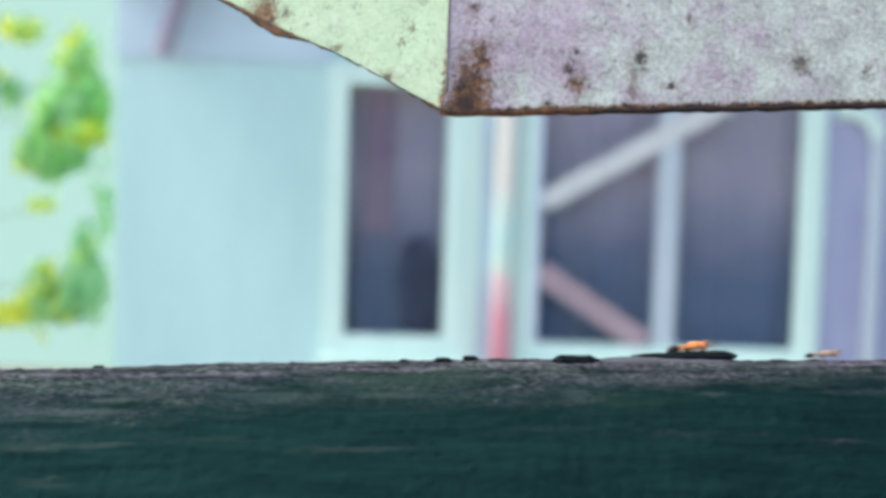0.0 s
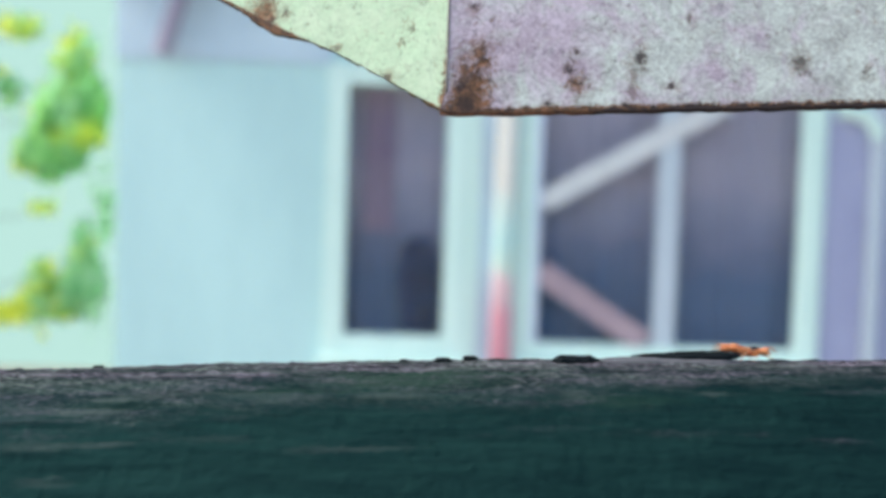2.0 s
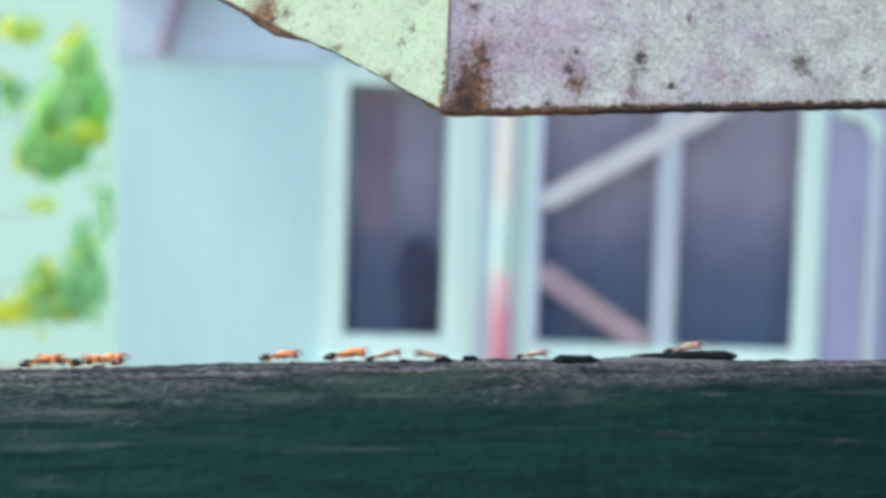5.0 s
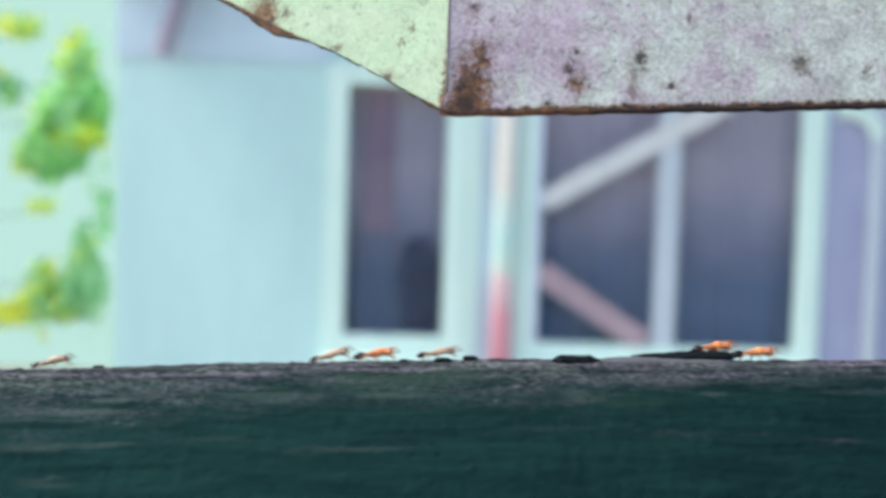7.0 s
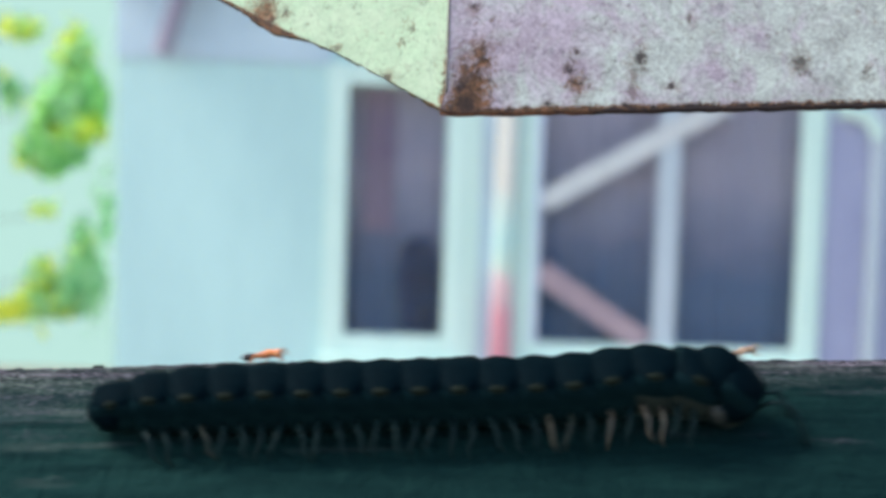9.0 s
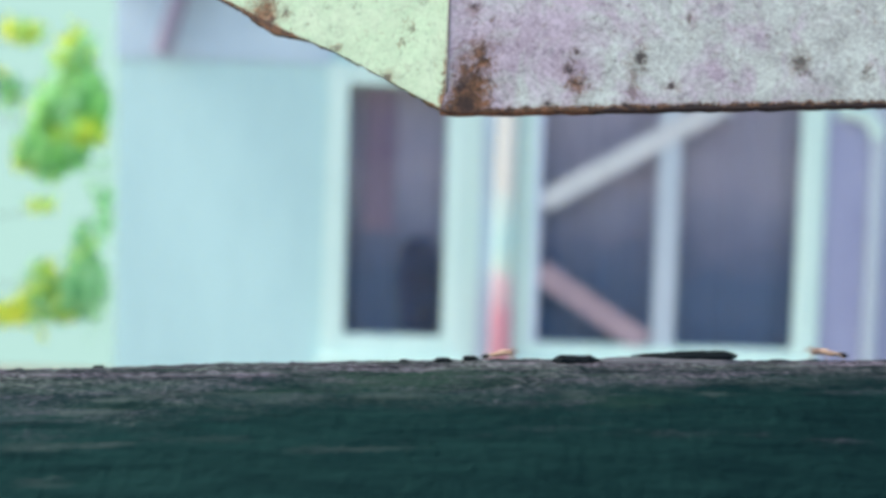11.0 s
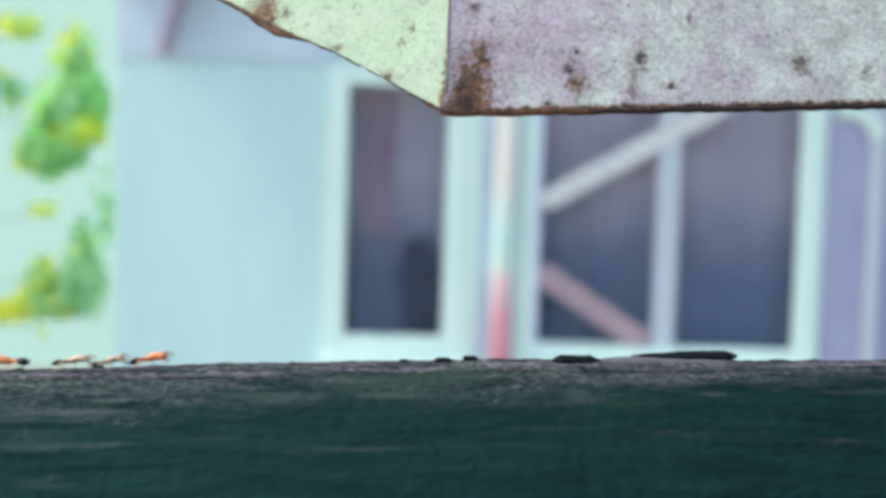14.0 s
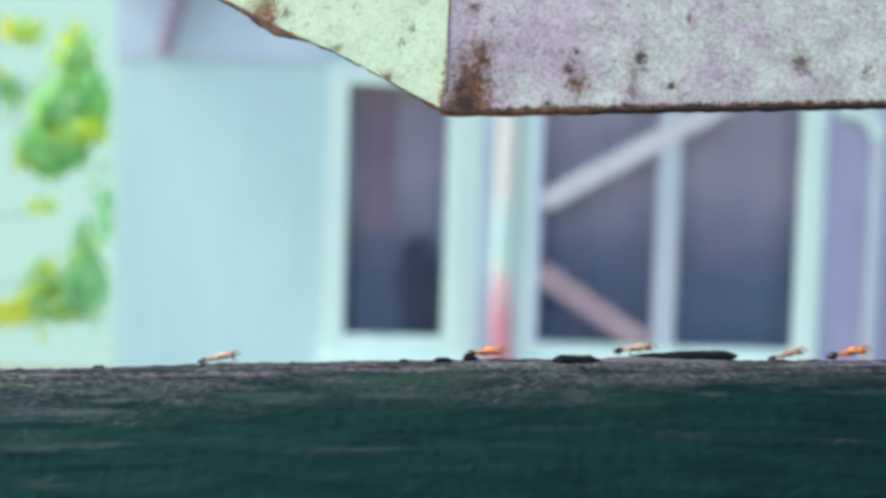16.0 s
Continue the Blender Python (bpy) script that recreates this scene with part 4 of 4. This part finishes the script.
def ant(dull=False):
    """One ant, 7 mm long; x is its way, built in millimetres. The dull kind is slighter, with a small abdomen."""
    thing = tagged(new("ant"), "slight tan ant with a small dark abdomen walking on the log" if dull else "small orange ant with a dark abdomen walking on the log", "ant", "ants on the log")
    ANT_ORANGE, ANT_HEAD, ANT_LEG = (DULL_BODY, DULL_HEAD, DULL_LEG) if dull else (BRIGHT_BODY, BRIGHT_HEAD, BRIGHT_LEG)
    g = 0.80 if dull else 1.0

    def shell(name, bm, material, label=""):
        bmesh.ops.scale(bm, vec=(0.001,) * 3, verts=bm.verts)
        return part(name, bm, material, thing, label, smooth=True)

    bm = egg(bmesh.new(), (-1.95 - 1.05 * g, 0, 1.62), (1.12 * g, 0.80 * g, 0.66 * g), -0.12, 6, 9, 12)
    shell("abdomen", bm, ANT_BLACK, "small dark abdomen" if dull else "dark shiny abdomen")
    bm = egg(bmesh.new(), (0.68, 0, 1.90), (0.98, 0.72 * g, 0.80 * g), 0.1, 6, 8, 10)
    egg(bm, (-0.45, 0, 1.72), (0.86, 0.56 * g, 0.64 * g), 0.0, 12, 8, 10)
    shell("thorax", bm, ANT_ORANGE)
    bm = tube(bmesh.new(), [(-1.0, 0, 1.60), (-1.35, 0, 1.56), (-1.62, 0, 1.74), (-1.85, 0, 1.60), (-2.2, 0, 1.58)], [0.24, 0.18, 0.30, 0.18, 0.22], 8)
    shell("waist", bm, ANT_ORANGE)
    bm = egg(bmesh.new(), (2.06, 0, 1.80), (0.92, 0.82 * g, 0.80 * g), -0.12, -14, 8, 12)
    head = shell("head", bm, ANT_HEAD, "rounded red-brown head")
    for s in (-1, 1):
        bm = tube(bmesh.new(), [(2.75, 0.28 * s, 1.50), (3.05, 0.22 * s, 1.38), (3.18, 0.04 * s, 1.32)], [0.11, 0.09, 0.03], 6)
        bmesh.ops.scale(bm, vec=(0.001,) * 3, verts=bm.verts)
        part("mandible", bm, ANT_LEG, head, smooth=True)
        bm = egg(bmesh.new(), (2.25, 0.66 * g * s, 2.02), (0.16, 0.10, 0.16), 0, 0, 5, 8)
        bmesh.ops.scale(bm, vec=(0.001,) * 3, verts=bm.verts)
        part("eye", bm, ANT_BLACK, head, "black eye", smooth=True)
        bm = tube(bmesh.new(), [(2.5, 0.3 * s, 2.15), (2.95, 0.75 * s, 2.50), (3.10, 0.85 * s, 2.50), (3.55, 0.9 * s, 2.00), (3.85, 0.85 * s, 1.40)], [0.07, 0.07, 0.075, 0.07, 0.085], 6)
        bmesh.ops.scale(bm, vec=(0.001,) * 3, verts=bm.verts)
        part("antenna", bm, ANT_LEG, head, smooth=True)
    for s in (-1, 1):
        for hx, fx, fy in ((1.10, 3.00, 1.55), (0.35, -0.25, 2.25), (-0.40, -2.9, 1.95)):
            hip = (hx, 0.42 * g * s, 1.40)
            bm = ant_leg(s, hip, (fx, fy * s, 0.30), 2.00)
            leg = part("leg", bm, ANT_LEG, thing, smooth=True)
            leg.location = [c * 0.001 for c in hip]
    return thing


def swarm(count, dull):
    first = ant(dull)
    return [first] + [copy_thing(first, Matrix()) for _ in range(count - 1)]


IDLE = {True: swarm(13, True), False: swarm(14, False)}


# ---- the millipede ----
SEGMENTS, PITCH = 17, 0.0064
SPINE = []      # per segment: its place in the millipede's space, its lean, its size


def ring_points(x, size, keel):
    """A cross-section: domed back, keels at the sides, narrow belly."""
    out = []
    for k in range(28):
        b = 2 * math.pi * k / 28
        c, s = math.cos(b), math.sin(b)
        y, z = 0.0056 * c, (0.0058 if s > 0 else 0.0064) * s
        if s < -0.1:
            y *= 0.80
        flare = max(0.0, 1 - abs(math.atan2(s, abs(c)) - 0.52) / 0.45)
        y *= 1 + keel * 0.42 * flare
        out.append((x, y * size, z * size))
    return out


def millipede():
    rnd = random.Random(8)
    thing = tagged(new("millipede"), "large black flat-backed millipede with dull yellow spots crawling along the log", "millipede")
    legs = []

    def segment_mesh(size):
        bm = bmesh.new()
        rows = [(-0.62, 0.88, 0.0), (-0.50, 0.935, 0.2), (-0.42, 0.965, 0.7), (-0.22, 1.0, 1.0), (0.0, 1.02, 1.0), (0.20, 1.0, 0.9), (0.34, 0.975, 0.45), (0.46, 0.94, 0.0), (0.72, 0.87, 0.0)]
        return loft(bm, [ring_points(u * PITCH, s * size, k) for u, s, k in rows])

    for i in range(SEGMENTS):
        d = i * PITCH      # from the head end backwards
        x = 0.0545 - d
        # the fore part arches up, the hind end sinks
        z = 0.0074 + 0.0021 * math.exp(-((d - 0.0110) / 0.013) ** 2) - 0.0009 * max(0, (0.0125 - d) / 0.0125) ** 1.5 - 0.0009 * max(0, (d - 0.075) / 0.04)
        lean = -36 * max(0, 1 - d / 0.0175) + (9 * max(0, 1 - abs(d - 0.020) / 0.013)) + (5 if d > 0.1 else 0)
        size = 1.0
        if i < 2:
            size = (0.97, 1.0)[i]
        if i > SEGMENTS - 4:
            size = (0.98, 0.89, 0.72)[i - SEGMENTS + 3]
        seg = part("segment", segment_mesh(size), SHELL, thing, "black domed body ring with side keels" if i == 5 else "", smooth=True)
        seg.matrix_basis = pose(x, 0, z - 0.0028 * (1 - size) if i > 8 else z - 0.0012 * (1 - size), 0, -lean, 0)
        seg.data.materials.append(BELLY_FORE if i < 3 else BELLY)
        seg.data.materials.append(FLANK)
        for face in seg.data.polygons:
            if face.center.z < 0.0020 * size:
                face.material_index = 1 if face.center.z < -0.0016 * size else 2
        SPINE.append(seg)
        if i > 0:
            for s in (-1, 1):
                bm = egg(bmesh.new(), (-0.0004, s * 0.0068 * size, 0.0030 * size), (0.0015 * size, 0.0005, 0.0008), 0, 0, 6, 8)
                part("spot", bm, SPOT, seg, "dull yellow keel spot" if i == 5 else "", smooth=True)
        if 0 < i < SEGMENTS - 1:
            for s in (-1, 1):
                for j, off in enumerate((-0.0016, 0.0014)):
                    bm = bmesh.new()
                    lean_x = rnd.uniform(-0.0005, 0.0005)
                    tube(bm, [(0, 0, 0), (0.0003, s * 0.0030, 0.0004), (0.0006 + lean_x, s * 0.0046, -0.0010), (0.0002 + lean_x, s * 0.0056, -0.0030), (0.0008 + 2 * lean_x, s * 0.0060, -0.0046)],
                         [0.00044, 0.00048, 0.00042, 0.00028, 0.00012], 7)
                    leg = part("leg", bm, (LEG_FORE if i < 4 else LEG) if rnd.random() < (0.65 if i < 5 else 0.25 if i < 10 else 0.06) else LEG_DARK, seg, "dark horn jointed leg" if i == 5 and j == 0 else "", smooth=True)
                    leg.location = (off, s * 0.0026, -0.0034)
                    legs.append((leg, i * 2 + j, s))
    # tail cone and head
    last = SPINE[-1]
    bm = egg(bmesh.new(), (-0.0022, 0, -0.0004), (0.0036, 0.0040, 0.0036), -0.2, 0, 10, 14)
    part("tail", bm, SHELL, last, smooth=True)
    first = SPINE[0]
    bm = egg(bmesh.new(), (0.0018, 0, -0.0003), (0.0046, 0.0051, 0.0051), 0.05, -10, 10, 14)
    part("head", bm, SHELL, first, "glossy black rounded head", smooth=True)
    bm = egg(bmesh.new(), (-0.0032, 0, 0.0004), (0.0052, 0.0055, 0.0056), 0.0, -12, 10, 16)
    part("collar", bm, SHELL, first, smooth=True)
    for s in (-1, 1):
        bm = egg(bmesh.new(), (0.0006, s * 0.0034, -0.0036), (0.0022, 0.0012, 0.0016), 0.1, -35, 8, 10)
        part("jaw", bm, JAW, first, "dull red-brown jaw", smooth=True)
    feelers = []
    for s in (-1, 1):
        bm = bmesh.new()
        reach = 1.05
        tube(bm, [Vector(p) * reach for p in ((0, 0, 0), (0.0020, s * 0.0008, 0.0012), (0.0042, s * 0.0014, 0.0014), (0.0058, s * 0.0018, 0.0000), (0.0072, s * 0.0020, -0.0034), (0.0080, s * 0.0020, -0.0080))],
             [0.00046, 0.00044, 0.00052, 0.00046, 0.00050, 0.00034], 8)
        f = part("antenna", bm, FEELER, first, "dark jointed antenna", smooth=True)
        f.location = (0.0056, s * 0.0018, 0.0006)
        feelers.append((f, s))
    return thing, legs, feelers


MILLIPEDE, MILLIPEDE_LEGS, MILLIPEDE_FEELERS = millipede()


# ---- what moves ----
FLAKES = ((0.0212, 0.0304, 0.0006), (0.0380, 0.0572, 0.0012))
PACE = 0.066      # metres a second, where an ant walks on beyond the part of the log that shows


def ant_walks(way, behind, size, track):
    """An ant on the log: way 1 or -1 along x; behind 0 to 1 sets it back from the crest; track of (seconds, millimetres along the log)."""
    dull = behind > 0.4
    thing = IDLE[dull].pop()
    thing.scale = (size * (1.16 - 0.10 * behind),) * 3
    rnd = random.Random(len(IDLE[dull]) + 50 * dull)
    nose = rnd.uniform(-13, -5) if dull else rnd.uniform(-7, -1)
    phi = 8.6 + 5.0 * behind + rnd.uniform(-0.8, 0.8)
    (ta, xa), (tb, xb) = track[0], track[-1]
    full = [(t, x / 1000) for t, x in track]
    if ta > 0:
        near = max(0.0, ta - 0.4)
        full = [(0, xa / 1000 - way * PACE * ta)] + ([(near, xa / 1000 - way * PACE * (ta - near))] if near > 0 else []) + full
    if tb < 16:
        near = min(16.0, tb + 0.4)
        full = full + ([(near, xb / 1000 + way * PACE * (near - tb))] if near < 16 else []) + [(16, xb / 1000 + way * PACE * (16 - tb))]
    # beyond the part that shows, each stops at a place of its own
    rest = 1.24 - 0.018 * (len(IDLE[dull]) + 14 * dull)
    full = [(t, max(-rest, min(rest, x))) for t, x in full]
    tilt = -math.degrees(math.atan(LOG_RISE))
    fine = []
    for (t, x), (t2, x2) in zip(full, full[1:]):
        steps = max(1, round((t2 - t) / 0.12)) if abs(x) < 0.12 or abs(x2) < 0.12 else 1
        fine += [(t + (t2 - t) * k / steps, x + (x2 - x) * k / steps) for k in range(steps)]
    fine.append(full[-1])
    rows = []
    for t, x in fine:
        climb = 0.0
        for a, b, h in FLAKES:
            climb = max(climb, h * max(0.0, min(1.0, (x - a + 0.003) / 0.004, (b + 0.003 - x) / 0.004)))
        p = on_log(x, phi, climb - 0.0003 * size)
        m = Matrix.Translation(p) @ pose(0, 0, 0, -phi * 0.6, tilt, 0) @ pose(0, 0, 0, 0, nose + rnd.uniform(-3, 2), (0 if way > 0 else 180) + rnd.uniform(-5, 5))
        rows.append((t, m))
    walk(thing, rows)
    # legs swing in threes while the ant crosses the part of the log that shows
    t0 = max(0.0, min(t for t, x in track) - 0.3)
    t1 = min(16.0, max(t for t, x in track) + 0.5)
    legs = [o for o in thing.children if o.name.startswith("leg")]
    for i, leg in enumerate(legs):
        hip = leg.location.copy()
        side = -1 if hip.y < 0 else 1
        beat = (round(hip.x * 1400) + (side > 0)) % 2
        rows = [(0, Matrix.Translation(hip))]
        t, k = t0, 0
        while t < t1:
            if t > 0.02:
                up = (k + beat) % 2
                rows.append((t, Matrix.Translation(hip) @ pose(0, 0, 0, side * (6 if up else 0), 0, side * (-16 if up else 16))))
            t, k = t + 0.0667, k + 1
        if rows[-1][0] < 15.95:
            rows.append((16, Matrix.Translation(hip)))
        walk(leg, rows)


HEAD_DIPS = [(6.9, 0.0), (7.7, 0.0), (8.0, -0.15), (8.3, 0.2), (8.5, 0.7), (8.7, 1.15), (8.9, 0.8), (9.1, -0.4), (9.3, -0.8), (9.7, 0.0)]


def millipede_walks():
    # seconds, millimetres of the head along the log, degrees round the log, degrees by which the fore part rises
    track = [(0, -560.0, -27, 1.5), (6.4, -141.2, -27, 1.5), (7.3, -73.7, -27, 1.7), (7.5, -59.3, -27, 1.7), (7.7, -47.7, -27, 1.7), (8, -20.8, -27.3, 1.6), (8.2, -6.9, -27.4, 1.2), (8.5, 13.6, -27.9, 1.2), (8.8, 35.4, -28.2, 0.0), (9, 53.0, -28.6, 0.2), (9.2, 65.2, -28.8, 0.2), (10, 125.2, -29.2, 0.4), (11, 200.2, -29.2, 0.4), (16, 575.2, -30, 0.4)]
    tilt = -math.degrees(math.atan(LOG_RISE))
    rows = []
    for t, x, phi, rear in track:
        p = on_log(x / 1000 - 0.0585, phi)
        rows.append((t, Matrix.Translation(p) @ pose(0, 0, 0, -phi * 0.45, tilt - 0.7 - rear, 0)))
    walk(MILLIPEDE, rows)
    for leg, index, side in MILLIPEDE_LEGS:
        at = leg.location.copy()
        rows = []
        t = 6.9
        rows.append((0, Matrix.Translation(at)))
        while t < 11.05:
            a = 2 * math.pi * (t * 2.6 + index * 0.115 + (0.06 if side > 0 else 0))
            rows.append((t, Matrix.Translation(at) @ pose(0, 0, 0, -side * 9 * max(0, math.cos(a)), 0, 0) @ pose(0, 0, 0, 0, 20 * math.sin(a), 0)))
            t += 0.0667
        rows.append((16, Matrix.Translation(at)))
        walk(leg, rows)
    for i, seg in enumerate(SPINE):
        base = seg.matrix_basis.copy()
        rows = [(0, base)]
        t = 6.9
        while t < 11.05:
            a = 2 * math.pi * (t * 1.1 - i * 0.09)
            # it humps its middle for a moment as it crosses a knot
            hump = 0.0016 * math.exp(-((t - 8.52) / 0.22) ** 2) * math.exp(-((i * PITCH - 0.033) / 0.022) ** 2)
            # and dips its head to feel for the way down
            dip = (1.0, 0.75, 0.4, 0.15)[i] * float(np.interp(t, *zip(*HEAD_DIPS))) if i < 4 else 0.0
            rows.append((t, Matrix.Translation((-0.0006 * dip, 0.0003 * math.cos(a * 0.7), 0.00018 * math.sin(a) + hump - 0.0026 * dip)) @ base @ pose(0, 0, 0, 0, 12 * dip, 0)))
            t += 0.2
        rows.append((16, base))
        walk(seg, rows)
    for f, side in MILLIPEDE_FEELERS:
        at = f.location.copy()
        rows = [(0, Matrix.Translation(at) @ pose(0, 0, 0, 0, -36, 0))]
        # seconds, droop of the near and of the far antenna, swing outwards
        for t, near, far, out in [(7.0, 0, -25, 4), (7.3, 8, -32, 8), (7.5, 6, -8, 2), (7.7, 42, -6, 6), (7.85, 10, -24, 6), (8.0, -16, -46, 0), (8.2, -24, -14, 6), (8.5, 2, -2, 2), (8.65, 20, 4, 8),
                                  (8.8, 26, -22, 4), (9.0, -8, 2, 0), (9.2, 4, -6, 6), (9.6, -6, -16, 0), (10.0, 10, -4, 4)]:
            rows.append((t, Matrix.Translation(at) @ pose(0, 0, 0, 0, (near if side < 0 else far) - 34, side * out)))
        rows.append((16, Matrix.Translation(at)))
        walk(f, rows)


def branches_sway():
    for i, limb in enumerate(BRANCHES):
        at = limb.location.copy()
        rows = []
        for k in range(17):
            a = 1.15 * k + i
            rows.append((k, Matrix.Translation(at) @ pose(0, 0, 0, 0.5 * math.sin(a * 0.8), 0.8 * math.sin(a) + 0.4 * math.sin(2.3 * a), 0.6 * math.cos(1.3 * a))))
        walk(limb, rows)


def motions():
    millipede_walks()
    branches_sway()
    ant_walks(1, 1, 0.94, [(0, 75.7), (0.2, 88.4)])
    ant_walks(1, 0, 1.0, [(0, 48.9), (0.2, 61.5), (0.4, 74.2), (0.5, 80.6)])
    ant_walks(1, 0, 0.97, [(0.4, -71.0), (0.5, -65.6), (0.6, -57.0), (0.8, -38.2), (1, -21.6), (1.2, -5.2), (1.4, 12.9), (1.5, 21.6), (1.6, 32.5), (1.8, 50.6), (2, 61.0), (2.2, 70.7), (2.5, 82.3)])
    ant_walks(-1, 0, 1.01, [(1.8, 70.3), (2, 57.7), (2.2, 45.3), (2.4, 36.4), (2.5, 31.4), (2.6, 19.4), (2.8, -0.3), (3, -18.3), (3.5, -41.3), (4, -68.6)])
    ant_walks(-1, 0, 1.01, [(2.2, 83.8), (2.5, 76.6), (2.6, 69.8), (2.8, 58.9), (3, 47.5), (3.5, 20.3), (4, -8.3)])
    ant_walks(-1, 0, 0.91, [(2.6, 85.6), (2.8, 81.2), (3, 73.3), (3.5, 37.2), (4, 0.0)])
    ant_walks(1, 1, 0.9, [(2.5, -78.7), (3, -64.9), (3.5, -53.3), (4, -47.3)])
    ant_walks(1, 0.6, 1.05, [(2.5, -68.6), (3, -58.8), (3.5, -42.9), (4, -17.6)])
    ant_walks(1, 0.5, 0.95, [(4, -75.0), (4.3, -56.6)])
    ant_walks(-1, 1, 0.94, [(4, 64.2), (4.2, 50.6)])
    ant_walks(1, 0.5, 1.08, [(6.3, -64.5), (6.5, -54.4), (7, -20.7), (7.5, 7.2), (8, 45.3), (8.5, 63.7)])
    ant_walks(1, 0, 0.98, [(6.3, -57.5), (6.5, -46.0), (7, -12.0), (7.5, 14.7), (8, 51.7), (8.25, 67.0), (8.5, 81.2)])
    ant_walks(1, 0.5, 1.05, [(6.3, -43.5), (6.5, -32.5), (7, 0.0), (7.5, 27.1), (8, 58.4), (8.5, 92.7)])
    ant_walks(1, 0, 0.99, [(6.3, 9.9), (6.5, 22.7), (7, 53.3), (7.3, 60.4), (7.5, 69.2), (7.8, 85.6)])
    ant_walks(1, 0, 1.02, [(6.3, 21.7), (6.5, 36.6), (7, 61.5), (7.3, 70.8), (7.5, 81.7)])
    ant_walks(1, 0, 0.93, [(6.3, 55.8), (6.5, 67.0), (6.8, 85.6)])
    ant_walks(1, 0, 1.01, [(6.3, 68.9), (6.5, 83.1)])
    ant_walks(1, 0.6, 1.06, [(7, -75.7), (7.5, -50.0), (8, -10.7), (8.5, 26.2), (9, 59.3), (9.2, 72.4)])
    ant_walks(1, 0, 0.99, [(8.6, -64.3), (9, -33.6), (9.2, -18.3)])
    ant_walks(-1, 0.8, 1.03, [(11.3, 56.0), (11.5, 47.8), (11.8, 31.3), (12, 17.5), (12.5, -12.9), (13, -50.6), (13.5, -78.5), (13.7, -90.5)])
    ant_walks(-1, 0, 1.02, [(11.3, 72.4), (11.5, 61.7), (11.8, 39.1), (12, 28.4), (12.5, -2.7), (13, -35.3), (13.5, -61.2), (14, -84.5)])
    ant_walks(1, 0.8, 0.91, [(11.5, 44.0), (12, 77.9), (12.2, 91.0)])
    ant_walks(1, 0.6, 1.04, [(14, -71.4), (14.5, -45.5), (15, -10.3), (15.5, 24.1), (15.6, 28.3), (16, 38.3)])
    ant_walks(1, 1, 1.01, [(14, -64.8), (14.5, -35.3), (15, 4.9), (15.5, 44.2), (16, 68.9)])
    ant_walks(1, 0, 0.95, [(14, -55.8), (14.5, -21.6), (15, 17.8), (15.5, 52.0), (16, 79.9)])
    ant_walks(1, 0, 0.91, [(14.5, -80.1), (15, -55.5), (15.5, -22.7), (16, 9.2)])
    ant_walks(1, 1, 1.06, [(15.5, -69.7), (16, -43.2)])


motions()
